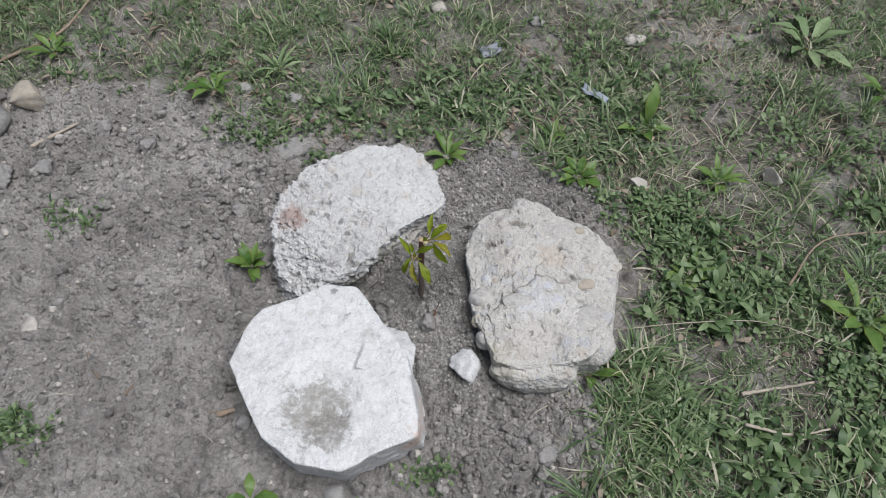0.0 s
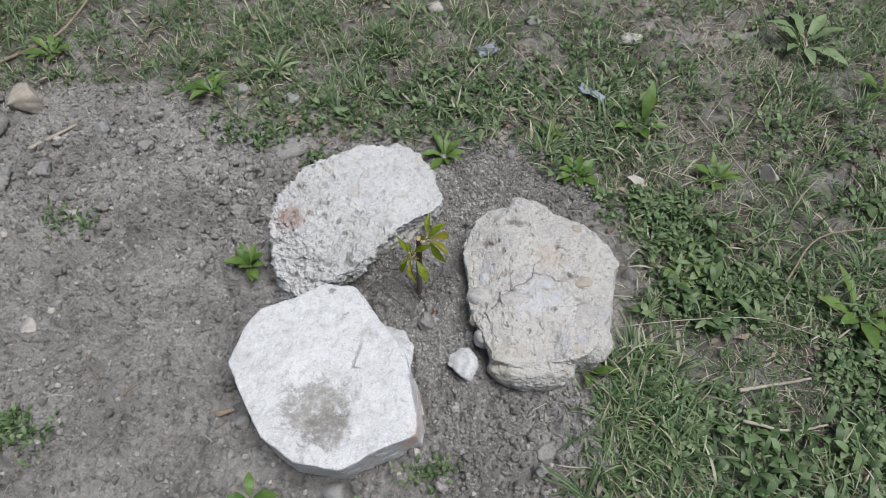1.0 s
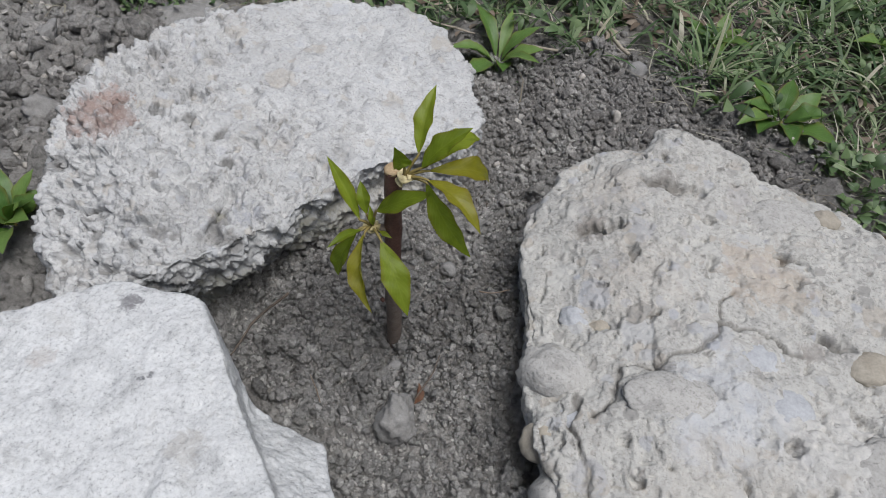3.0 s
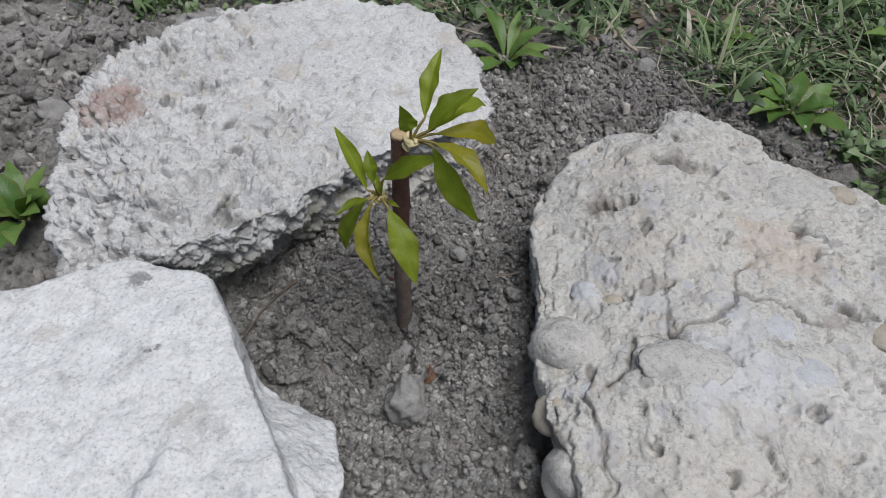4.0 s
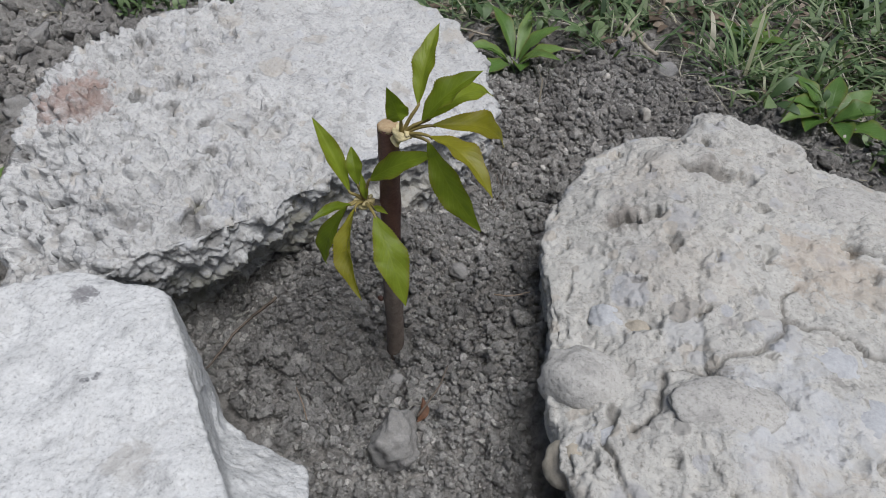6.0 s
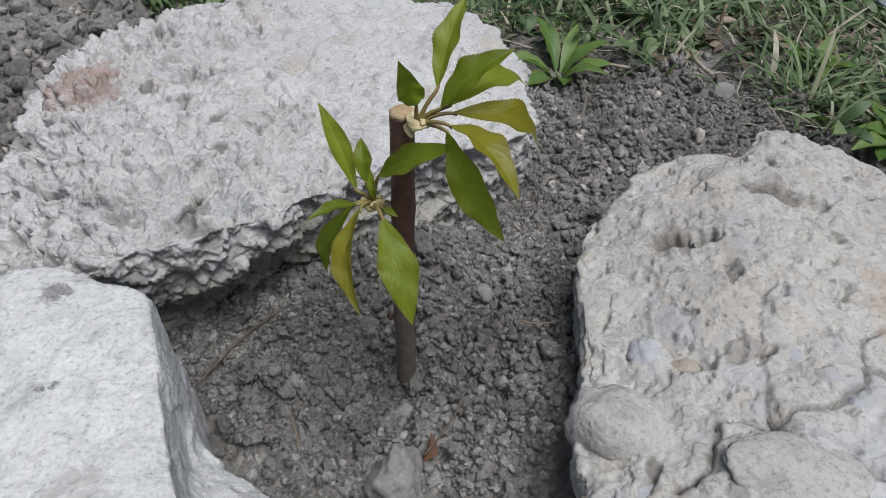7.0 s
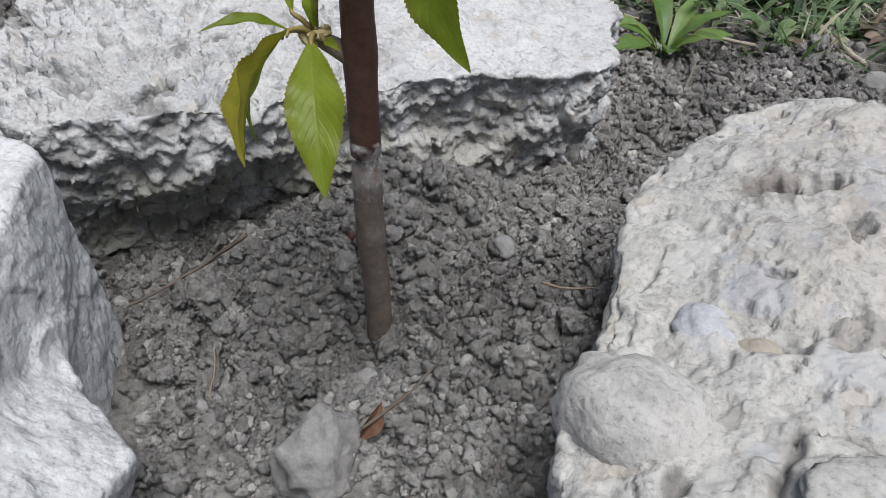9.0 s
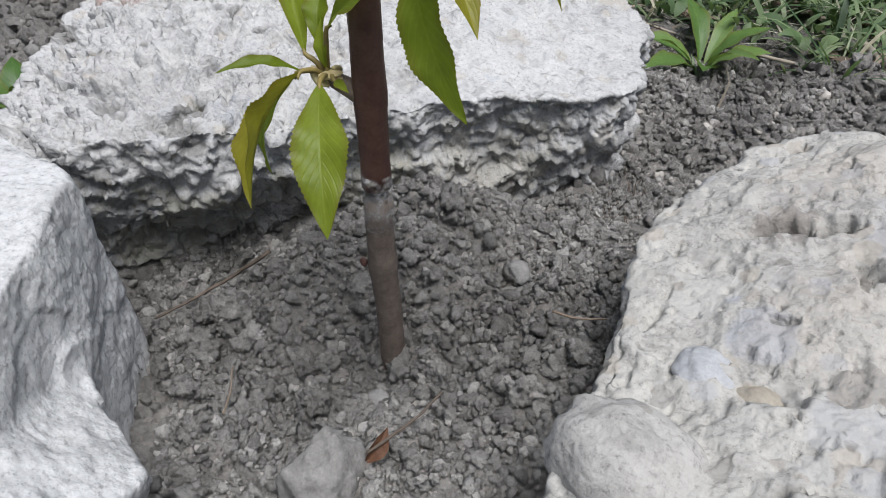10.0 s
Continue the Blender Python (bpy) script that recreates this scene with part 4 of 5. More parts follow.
def leaf_mesh(name, base, tip, facing, width, fold=0.35, droop=0.12, curl=0.0, teeth=30, wave=0.0, along=90, across=8, widest=0.45):
    """A toothed leaf blade from base to tip. facing: roughly where its upper face looks. droop: how far it arches, of its length."""
    base, tip = Vector(base), Vector(tip)
    d = tip - base
    length = d.length
    d.normalize()
    up = Vector(facing)
    up = (up - d * up.dot(d)).normalized()
    side = d.cross(up)
    verts, uvs = [], []
    for k in range(along + 1):
        t = k / along
        shape = (t / widest) ** 0.72 if t < widest else (1 - ((t - widest) / (1 - widest)) ** 1.55)
        shape = max(shape, 0.0) * (1 - 0.25 * math.exp(-t * 14))
        mid = base + d * (length * t) + up * (length * droop * math.sin(math.pi * t) - length * curl * t * t)
        for j in range(across + 1):
            s = 2 * j / across - 1
            half = width / 2 * shape
            if abs(s) == 1 and teeth:
                half *= 1 + 0.10 * ((t * teeth) % 1 - 0.4) * min(1, (1 - t) * 5)
            lift = abs(s) * half * fold + wave * half * math.sin(t * 19 + s * 2) * abs(s)
            q = mid + side * (s * half) + up * lift
            verts.append(tuple(q))
            uvs.append((0.5 + s / 2, t))
    w = across + 1
    faces = np.array([(k * w + j, k * w + j + 1, (k + 1) * w + j + 1, (k + 1) * w + j) for k in range(along) for j in range(across)])
    me = mesh_np(name, np.array(verts), faces)
    layer = me.uv_layers.new(name="UVMap")
    idx = np.zeros(len(me.loops), np.int32)
    me.loops.foreach_get("vertex_index", idx)
    layer.data.foreach_set("uv", np.array(uvs, np.float32)[idx].ravel())
    return me


def sapling_leaf(bud, base, tip, facing, width, mat_=None, **kw):
    ob = part("leaf", leaf_mesh("leaf", base, tip, facing, width * 0.88, wave=0.14, **kw), mat_ or LEAF, sapling, "bronze-tinged young leaf" if mat_ else "")
    bud, base = Vector(bud), Vector(base)
    end = base + (Vector(tip) - base) * 0.06
    mid = (bud + base) / 2 + Vector((0, 0, 0.0012))
    v, f = tube(glide((bud, mid, base, end), 8), [0.0009, 0.0009, 0.0008, 0.0008, 0.0007, 0.0006, 0.0005, 0.0003], 7)
    part("petiole", mesh_np("petiole", v, f), PETIOLE, ob, "thin reddish petiole")


sapling_leaf(BUD_L, (0.0014, -0.0270, 0.1527), (0.0211, -0.0538, 0.1250), (0.3, -0.55, 0.75), 0.0178, fold=0.22, droop=0.10)
sapling_leaf(BUD_L, (-0.0085, -0.0230, 0.1520), (0.0035, -0.0610, 0.1330), (-0.45, -0.7, 0.3), 0.0150, LEAF_OLIVE, fold=0.85, droop=0.10)
sapling_leaf(BUD_L, (-0.0135, -0.0190, 0.1490), (-0.0262, -0.0230, 0.1110), (-0.4, -0.7, 0.3), 0.0125, fold=0.4, droop=0.15)
sapling_leaf(BUD_L, (-0.0130, -0.0150, 0.1530), (-0.0345, 0.0045, 0.1785), (0.5, -0.6, 0.4), 0.0100, fold=0.7, droop=0.06)
sapling_leaf(BUD_L, (-0.0095, -0.0130, 0.1560), (-0.0152, -0.0010, 0.1690), (0.2, -0.8, 0.4), 0.0090, fold=0.5)
sapling_leaf(BUD_L, (-0.0110, -0.0195, 0.1500), (-0.0250, -0.0390, 0.1540), (0.0, -0.3, 0.9), 0.0065, fold=0.5)
sapling_leaf(BUD_L, (-0.0032, -0.0162, 0.1630), (0.0285, -0.0170, 0.1835), (-0.35, -0.55, 0.75), 0.0135, fold=0.30, droop=0.10, widest=0.4)
sapling_leaf(BUD_L, (-0.0020, -0.0165, 0.1480), (0.0060, -0.0205, 0.1480), (0.0, -0.5, 0.8), 0.0035, fold=0.3)
sapling_leaf(BUD_L, (-0.0055, -0.0150, 0.1500), (-0.0075, -0.0130, 0.1640), (0.2, -0.8, 0.3), 0.0045, fold=0.6)
sapling_leaf(BUD_R, (0.0230, -0.0140, 0.1870), (0.0504, -0.0336, 0.1570), (-0.45, -0.60, 0.55), 0.0170, fold=0.25, droop=0.08)
sapling_leaf(BUD_R, (0.0240, -0.0165, 0.1915), (0.0544, -0.0375, 0.1800), (0.6, -0.35, 0.5), 0.0140, LEAF_OLIVE, fold=0.5, droop=0.16)
sapling_leaf(BUD_R, (0.0240, -0.0120, 0.1935), (0.0537, 0.0114, 0.1691), (0.0, -0.45, 0.85), 0.0150, LEAF_OLIVE, fold=0.45, droop=0.22)
sapling_leaf(BUD_R, (0.0220, -0.0110, 0.1950), (0.0459, 0.0254, 0.1865), (-0.1, -0.5, 0.8), 0.0145, fold=0.35, droop=0.2)
sapling_leaf(BUD_R, (0.0200, -0.0120, 0.1945), (0.0436, -0.0003, 0.2150), (-0.5, -0.55, 0.6), 0.0145, fold=0.5, droop=0.10)
sapling_leaf(BUD_R, (0.0180, -0.0085, 0.2000), (0.0220, 0.0180, 0.2240), (-0.3, -0.8, 0.35), 0.0120, fold=0.5, droop=0.07)
sapling_leaf(BUD_R, (0.0120, -0.0145, 0.1960), (0.0095, -0.0260, 0.2190), (0.3, -0.85, 0.3), 0.0110, fold=0.35, droop=0.10)

# ---------------------------------------------------------------- loose stones and clods
stone("rock", 0.090, -0.150, (0.030, 0.029, 0.025), (10, 15, 40), ROCK_L, "small angular whitish stone on the soil", "stone", 11, 0.24, 0.2, fine=True)
stone("clod", 0.0225, -0.062, (0.0165, 0.0135, 0.019), (-12, 6, 75), CLOD, "smooth grey lump half buried before the stem", "clod", 12, 0.22, 0.3, fine=True)
stone("pebble", 0.0110, -0.0180, (0.0058, 0.005, 0.0045), (0, 0, 0), PEBBLE_GREY, "tiny round grey pebble at the stem", "pebble", 13, 0.05, 0.2)
stone("rock", 0.436, 0.291, (0.028, 0.036, 0.024), (0, 12, 15), PEBBLE_PALE, "pale brownish stone at the grass edge", "stone", 114, 0.42, 0.0, fine=True)
stone("rock", 0.714, 0.327, (0.023, 0.042, 0.027), (0, 0, 12), PEBBLE_PALE, "long whitish stone lying in the grass", "stone", 15, 0.38, 0.0)
stone("rock", -0.910, 0.505, (0.066, 0.058, 0.050), (0, 10, 0), PEBBLE_TAN, "grey-brown rock where soil meets grass", "stone", 16, 0.5, 0.3, fine=True)
stone("clod", -0.985, 0.40, (0.055, 0.06, 0.035), (0, 0, 0), CLOD, "crumbly grey clod of earth", "clod", 17, 0.2, 0.3)
stone("rock", -0.305, 0.375, (0.052, 0.032, 0.017), (0, 0, 20), CLOD, "rounded grey stone half buried in soil", "stone", 18, 0.12, 0.5)
stone("rock", -0.003, 0.915, (0.022, 0.020, 0.017), (0, 0, 0), PEBBLE_PALE, "small rounded pale stone in the grass", "stone", 19, 0.15, 0.2)
stone("rock", 0.252, 0.842, (0.021, 0.018, 0.012), (0, 0, 0), PEBBLE_GREY, "small grey stone among dry stalks", "stone", 20, 0.2, 0.2)
stone("rock", 0.495, 0.790, (0.030, 0.022, 0.016), (0, 0, 0), PEBBLE_PALE, "flat pale stone in thin grass", "stone", 21, 0.2, 0.3)
stone("rock", -0.700, -0.075, (0.016, 0.020, 0.013), (0, 0, 30), PEBBLE_PALE, "small pale stone on bare soil", "stone", 22, 0.3, 0.25)
stone("pebble", -0.543, 0.218, (0.010, 0.008, 0.007), (0, 0, 0), PEBBLE_PALE, "small white pebble on bare soil", "pebble", 23, 0.1, 0.2)
stone("pebble", 0.184, 0.372, (0.013, 0.012, 0.010), (0, 0, 0), PEBBLE_GREY, "small pale pebble beside a broken stalk", "pebble", 24, 0.2, 0.2)
stone("rock", -0.270, -0.252, (0.015, 0.014, 0.012), (0, 0, 0), PEBBLE_GREY, "small grey stone beside the block", "stone", 25, 0.25, 0.25)
stone("rock", 0.098, 0.150, (0.015, 0.010, 0.009), (0, 0, 50), PEBBLE_GREY, "smooth grey stone between two blocks", "stone", 26, 0.1, 0.3)
stone("rock", -0.105, -0.365, (0.032, 0.020, 0.014), (0, 0, 10), PEBBLE_GREY, "flat grey chip beside the block", "stone", 27, 0.3, 0.3)
stone("clod", -0.319, 0.535, (0.022, 0.016, 0.010), (0, 0, 0), PEBBLE_GREY, "flat grey stone chip on soil", "stone", 28, 0.25, 0.2)
stone("clod", -0.436, 0.560, (0.016, 0.014, 0.012), (0, 0, 0), PEBBLE_GREY, "small grey stone beside a weed", "stone", 29, 0.25, 0.2)
for k, (x, y, s) in enumerate(((0.225, -0.285, 0.018), (0.262, -0.150, 0.010), (0.150, -0.235, 0.008), (0.19, -0.25, 0.007), (0.118, -0.225, 0.010),
                               (0.035, 0.055, 0.006), (-0.37, 0.20, 0.018), (-0.40, 0.13, 0.014), (-0.35, 0.26, 0.012), (-0.42, 0.30, 0.016), (-0.36, 0.165, 0.013),
                               (-0.88, 0.25, 0.03), (-0.80, 0.29, 0.02), (-0.66, -0.03, 0.014), (-0.60, 0.36, 0.02), (-0.72, 0.42, 0.018))):
    stone("clod", x, y, (s, s * 0.85, s * 0.7), (k * 31 % 50, k * 17 % 40, k * 67), CLOD, "dry grey-brown clod of crumbly soil", "clod", 40 + k, 0.22, 0.2, "soil clods", s > 0.015)

# loose crumbs of soil, beyond counting
rng = np.random.RandomState(5)
shapes = {}
for level in (0, 1, 2, 3):
    sv, sf = sphere(level + 1)
    shapes[level] = []
    for k in range(16):
        r = np.random.RandomState(k + 60)
        q = sv.copy()
        for _ in range(7):
            nrm = r.normal(size=3)
            nrm /= np.linalg.norm(nrm)
            q = q - np.outer(np.maximum(q @ nrm - r.uniform(0.45, 0.95), 0) * 0.8, nrm)
        q = q * (0.66 + 0.55 * billow(q + k * 3, 1.7, 2 + level, k + 5, 0.65))[:, None] * r.uniform(0.7, 1.2, 3)
        q = q + r.normal(size=q.shape) * (0.05, 0.10, 0.085, 0.055)[level]
        shapes[level].append((q, sf))


def scatter(name, xy, sizes, level, label, sink=0.25, mat_=CRUMB):
    z = ground_z(xy[:, 0], xy[:, 1])
    vs, fs, at = [], [], 0
    for k in range(len(xy)):
        q, sf = shapes[level][k % 16]
        a = Matrix.Rotation(rng.uniform(0, 6.28), 3, Vector(rng.normal(size=3)))
        q = (q @ np.array(a).T) * sizes[k]
        vs.append(q + np.array((xy[k, 0], xy[k, 1], z[k] + sizes[k] * (0.8 - 2 * sink))))
        fs.append(sf + at)
        at += len(q)
    return thing(name, mesh_np(name, np.concatenate(vs), np.concatenate(fs), level > 0), mat_, label, "soil", kind="stuff")


def spread(n, cx, cy, sx, sy):
    return rng.normal(size=(n, 2)) * np.array((sx, sy)) + np.array((cx, cy))


def power(n, lo, hi, k=2.2):
    return lo * (1 - rng.uniform(size=n) * (1 - (lo / hi) ** k)) ** (-1 / k)


GAP_RING = ((-0.14, -0.02), (-0.06, -0.06), (-0.03, -0.12), (0.0, -0.20), (0.10, -0.20), (0.105, -0.10), (0.085, -0.05), (0.10, 0.02), (0.10, 0.08),
            (0.13, 0.14), (0.12, 0.20), (0.05, 0.20), (0.03, 0.16), (-0.02, 0.13), (-0.10, 0.07), (-0.15, 0.02))


def in_ring(xy, ring):
    inside = np.zeros(len(xy), bool)
    for (ax, ay), (bx, by) in zip(ring, ring[1:] + ring[:1]):
        if ay != by:
            inside ^= ((ay > xy[:, 1]) != (by > xy[:, 1])) & (xy[:, 0] < ax + (xy[:, 1] - ay) / (by - ay) * (bx - ax))
    return inside


def planting(n):
    """Random places in the loose soil between the blocks."""
    xy = rng.uniform((-0.15, -0.20), (0.13, 0.20), (n, 2))
    return xy[in_ring(xy, GAP_RING)]


big = np.concatenate((planting(60), spread(40, -0.03, -0.035, 0.025, 0.022)))
scatter("soil_crumbs", big, power(len(big), 0.0045, 0.0085, 2.2), 3, "rough lumps of grey-brown planting soil round the stem", 0.30, CRUMB_LIFTED)
near = planting(3600)
scatter("soil_crumbs", near, power(len(near), 0.0022, 0.0046, 2.4), 1, "loose crumbly grey-brown soil crumbs round the stem", 0.20, CRUMB_LIFTED)
grit = planting(16000)
scatter("soil_crumbs", grit, power(len(grit), 0.0011, 0.0023, 1.8), 1, "fine grey-brown soil grit round the stem", 0.10, CRUMB_LIFTED)
tiny = planting(16000)
scatter("soil_crumbs", tiny, power(len(tiny), 0.0006, 0.0013, 1.6), 0, "very fine soil grit round the stem", -0.3, CRUMB_LIFTED)
wide = np.concatenate((rng.uniform((-1.15, -0.42), (0.34, 0.58), (1700, 2)), rng.uniform((0.02, -0.42), (0.32, -0.16), (350, 2)),
                       spread(420, -0.33, 0.24, 0.05, 0.10), spread(420, -0.72, 0.30, 0.16, 0.10), rng.uniform((-0.02, 0.20), (0.32, 0.40), (60, 2))))
wide = wide[(np.hypot(wide[:, 0] - 0.13, wide[:, 1] - 0.27) > 0.16) | (rng.uniform(size=len(wide)) < 0.15)]
wide = wide[(turf_distance(wide[:, 0], wide[:, 1]) < 0.04) & ~in_ring(wide, GAP_RING)]
scatter("soil_crumbs", wide, power(len(wide), 0.0045, 0.013, 2.8), 1, "scattered grey soil crumbs on the bare bed", 0.36)
dust = np.concatenate((rng.uniform((-1.15, -0.42), (0.34, 0.58), (13000, 2)), rng.uniform((0.02, -0.42), (0.32, -0.16), (1200, 2)),
                       spread(700, -0.33, 0.24, 0.05, 0.10), rng.uniform((-0.02, 0.20), (0.32, 0.40), (1500, 2))))
dust = dust[(turf_distance(dust[:, 0], dust[:, 1]) < 0.06) & ~in_ring(dust, GAP_RING)]
scatter("soil_crumbs", dust, power(len(dust), 0.0022, 0.0065, 1.8), 0, "fine grey soil grit on the bare bed", 0.18)

behind = np.concatenate((rng.uniform((-0.02, 0.17), (0.34, 0.39), (3600, 2)), rng.uniform((-0.02, 0.17), (0.2, 0.36), (2500, 2))))
scatter("soil_crumbs", behind, power(len(behind), 0.0010, 0.0036, 2.0), 1, "fine grey-brown soil crumbs behind the blocks", 0.22, CRUMB_LIFTED)
chips = rng.uniform((-1.15, -0.42), (0.32, 0.56), (520, 2))
chips = chips[(turf_distance(chips[:, 0], chips[:, 1]) < 0.02) & (gap(chips[:, 0], chips[:, 1]) < 0.5)]
scatter("gravel", chips, power(len(chips), 0.0022, 0.0075, 2.0), 1, "pale limestone chips strewn on the bare bed", 0.2, PEBBLE_PALE)

# ---------------------------------------------------------------- grass and weeds
def covered(x, y):
    """1 where a block stands."""
    out = np.zeros(len(x), bool)
    for cx, cy, rx, ry in ((-0.14, -0.2, 0.14, 0.15), (-0.135, 0.13, 0.12, 0.17), (-0.04, 0.2, 0.07, 0.09), (0.215, -0.015, 0.13, 0.16)):
        out |= ((x - cx) / rx) ** 2 + ((y - cy) / ry) ** 2 < 1
    return out


def turf_points(n, lo, hi, thin=0.45, bare=0.0, seed=3, reach=0.05, clumped=True):
    """Random places in the turf, thinned by patches."""
    xy = rng.uniform(lo, hi, (n, 2))
    p = np.stack((xy[:, 0], xy[:, 1], np.zeros(n)), 1)
    d = turf_distance(xy[:, 0], xy[:, 1]) + 0.07 * fbm(p, 10, 3, 31)
    patch = 0.38 + 0.72 * step(-0.25, 0.30, vnoise(p, 17, seed + 70) + 0.7 * vnoise(p, 5.5, 88))
    chance = step(-reach, 0.10, d) * (1 - thin + thin * 1.6 * vnoise(p, 7, seed)) * (patch if clumped else 1) + bare
    return xy[(rng.uniform(size=n) < chance) & ~covered(xy[:, 0], xy[:, 1]) & (gap(xy[:, 0], xy[:, 1]) < 0.3)]


def blades(name, xy, length, width, lean, bend, mat_, label, category="grass", levels=4, kink=0.0, az=None):
    """Grass blades: thin folded strips that arch over. lean, bend in radians at foot and over the length."""
    n = len(xy)
    az = rng.uniform(0, 6.283, n) if az is None else az
    z0 = ground_z(xy[:, 0], xy[:, 1], False) - 0.002
    side = np.stack((-np.sin(az), np.cos(az), np.zeros(n)), 1)
    out = np.stack((np.cos(az), np.sin(az), np.zeros(n)), 1)
    p = np.stack((xy[:, 0], xy[:, 1], z0), 1)
    verts = []
    drift = rng.normal(size=n) * kink
    for k in range(levels):
        t = k / levels
        half = (width * (0.75 + 0.5 * t - 0.9 * t * t) / 2)[:, None]
        verts += [p - side * half, p + side * half]
        ang = lean + bend * (t + 0.5 / levels)
        seg = (length / levels)[:, None]
        turn = (out * np.cos(drift * t)[:, None] + side * np.sin(drift * t)[:, None])
        p = p + turn * (np.sin(ang)[:, None] * seg) + np.array((0, 0, 1.0)) * (np.cos(ang)[:, None] * seg)
        p[:, 2] = np.maximum(p[:, 2], z0 + 0.003 + 0.004 * t)
    verts.append(p)
    rows = len(verts)
    v = np.stack(verts, 1).reshape(-1, 3)
    b = np.arange(n)[:, None] * rows
    quads = np.concatenate([b + np.array([[2 * k, 2 * k + 1, 2 * k + 3, 2 * k + 2]]) for k in range(levels - 1)])
    tris = b + np.array([[2 * levels - 2, 2 * levels - 1, 2 * levels]])
    return thing(name, mesh_np(name, v, [quads, tris]), mat_, label, category, kind="stuff")


def leaflets(name, xy, count, length, width, mat_, label, rise=(0.2, 1.0), height=0.012):
    """Small oval leaves in loose clusters."""
    n = len(xy) * count
    c = np.repeat(xy, count, 0)
    az = rng.uniform(0, 6.283, n)
    up = rng.uniform(*rise, n)
    L, W = length * rng.uniform(0.55, 1.25, n), width * rng.uniform(0.6, 1.2, n)
    out = np.stack((np.cos(az) * np.cos(up), np.sin(az) * np.cos(up), np.sin(up)), 1)
    side = np.stack((-np.sin(az), np.cos(az), rng.normal(size=n) * 0.3), 1)
    nrm = np.cross(out, side)
    z = ground_z(c[:, 0], c[:, 1], False) + rng.uniform(0.001, height, n)
    base = np.stack((c[:, 0], c[:, 1], z), 1) + out * (L * rng.uniform(0.05, 0.8, n))[:, None]
    verts = []
    for t, w, h in ((0, 0.12, 0), (0.3, 0.85, 0.10), (0.6, 1.0, 0.10), (0.85, 0.6, 0.03)):
        mid = base + out * (L * t)[:, None] + nrm * (L * h)[:, None]
        verts += [mid - side * (W * w / 2)[:, None] + nrm * (W * 0.12 * w)[:, None], mid + side * (W * w / 2)[:, None] + nrm * (W * 0.12 * w)[:, None]]
    verts.append(base + out * L[:, None] - nrm * (L * 0.06)[:, None])
    v = np.stack(verts, 1).reshape(-1, 3)
    b = np.arange(n)[:, None] * 9
    quads = np.concatenate([b + np.array([[2 * k, 2 * k + 1, 2 * k + 3, 2 * k + 2]]) for k in range(3)])
    return thing(name, mesh_np(name, v, [quads, b + np.array([[6, 7, 8]])]), mat_, label, "weeds", kind="stuff")


LO, HI = (-1.20, -0.48), (1.30, 1.12)
RIGHT_LO, RIGHT_HI = (0.26, -0.48), (1.15, 0.26)
xy = np.concatenate((turf_points(90000, LO, HI, 0.45, 0.0, 3), turf_points(14000, RIGHT_LO, RIGHT_HI, 0.7, 0.0, 43)))
n = len(xy)
blades("grass", xy, rng.uniform(0.014, 0.048, n), rng.uniform(0.0014, 0.0032, n), rng.uniform(0.2, 1.3, n), rng.uniform(0.2, 1.2, n), BLADE, "short patchy green grass with mixed blades", levels=3)
xy = np.concatenate((turf_points(9500, LO, HI, 0.8, 0.0, 9), turf_points(900, (-0.02, 0.34), (0.50, 0.62), 0.2, 0.0, 9, 0.02), turf_points(4200, RIGHT_LO, RIGHT_HI, 0.6, 0.0, 49), turf_points(700, (0.26, -0.48), (0.46, -0.10), 0.1, 0.0, 9)))
n = len(xy)
blades("grass", xy, rng.uniform(0.03, 0.085, n), rng.uniform(0.0025, 0.0055, n), rng.uniform(0.3, 1.1, n), rng.uniform(0.5, 1.5, n), BLADE, "longer arching green grass blades", levels=5, kink=0.4)
xy = np.concatenate((turf_points(800, (-0.05, 0.35), (0.60, 0.62), 0.4, 0.0, 61, 0.0), turf_points(350, (0.27, -0.45), (0.50, -0.05), 0.4, 0.0, 62, 0.0)))
n = len(xy)
blades("grass", xy, rng.uniform(0.035, 0.080, n), rng.uniform(0.0040, 0.0075, n), rng.uniform(0.3, 1.0, n), rng.uniform(0.5, 1.4, n), BLADE, "broad green grass blades at the turf edge", levels=6, kink=0.3)
xy = np.concatenate((turf_points(52000, LO, HI, 0.4, 0.006, 14, 0.09, False), turf_points(4500, RIGHT_LO, RIGHT_HI, 0.8, 0.0, 15)))
n = len(xy)
blades("dry_grass", xy, rng.uniform(0.02, 0.075, n), rng.uniform(0.0009, 0.0020, n), rng.uniform(1.0, 1.5, n), rng.uniform(-0.1, 0.4, n), DRYGRASS, "flattened straw-coloured dead grass", levels=3, kink=0.8)
xy = spread(240, 0.040, 0.166, 0.011, 0.013)
n = len(xy)
blades("rootlets", xy, rng.uniform(0.006, 0.016, n), rng.uniform(0.0006, 0.0012, n), rng.uniform(0.1, 0.7, n), rng.uniform(-0.3, 0.8, n), ROOT, "short dark rootlets below the overhanging stone tip", "roots", levels=3, kink=0.5)
mid = np.concatenate((turf_points(1500, LO, HI, 0.6, 0.0, 101), turf_points(260, RIGHT_LO, RIGHT_HI, 0.5, 0.0, 103), turf_points(220, (-0.75, 0.68), (0.15, 1.12), 0.3, 0.0, 105), turf_points(110, (0.25, -0.45), (0.45, -0.10), 0.2, 0.0, 106)))
count = rng.randint(9, 24, len(mid))
mid = np.repeat(mid, count, 0)
n = len(mid)
out_az = rng.uniform(0, 6.283, n)
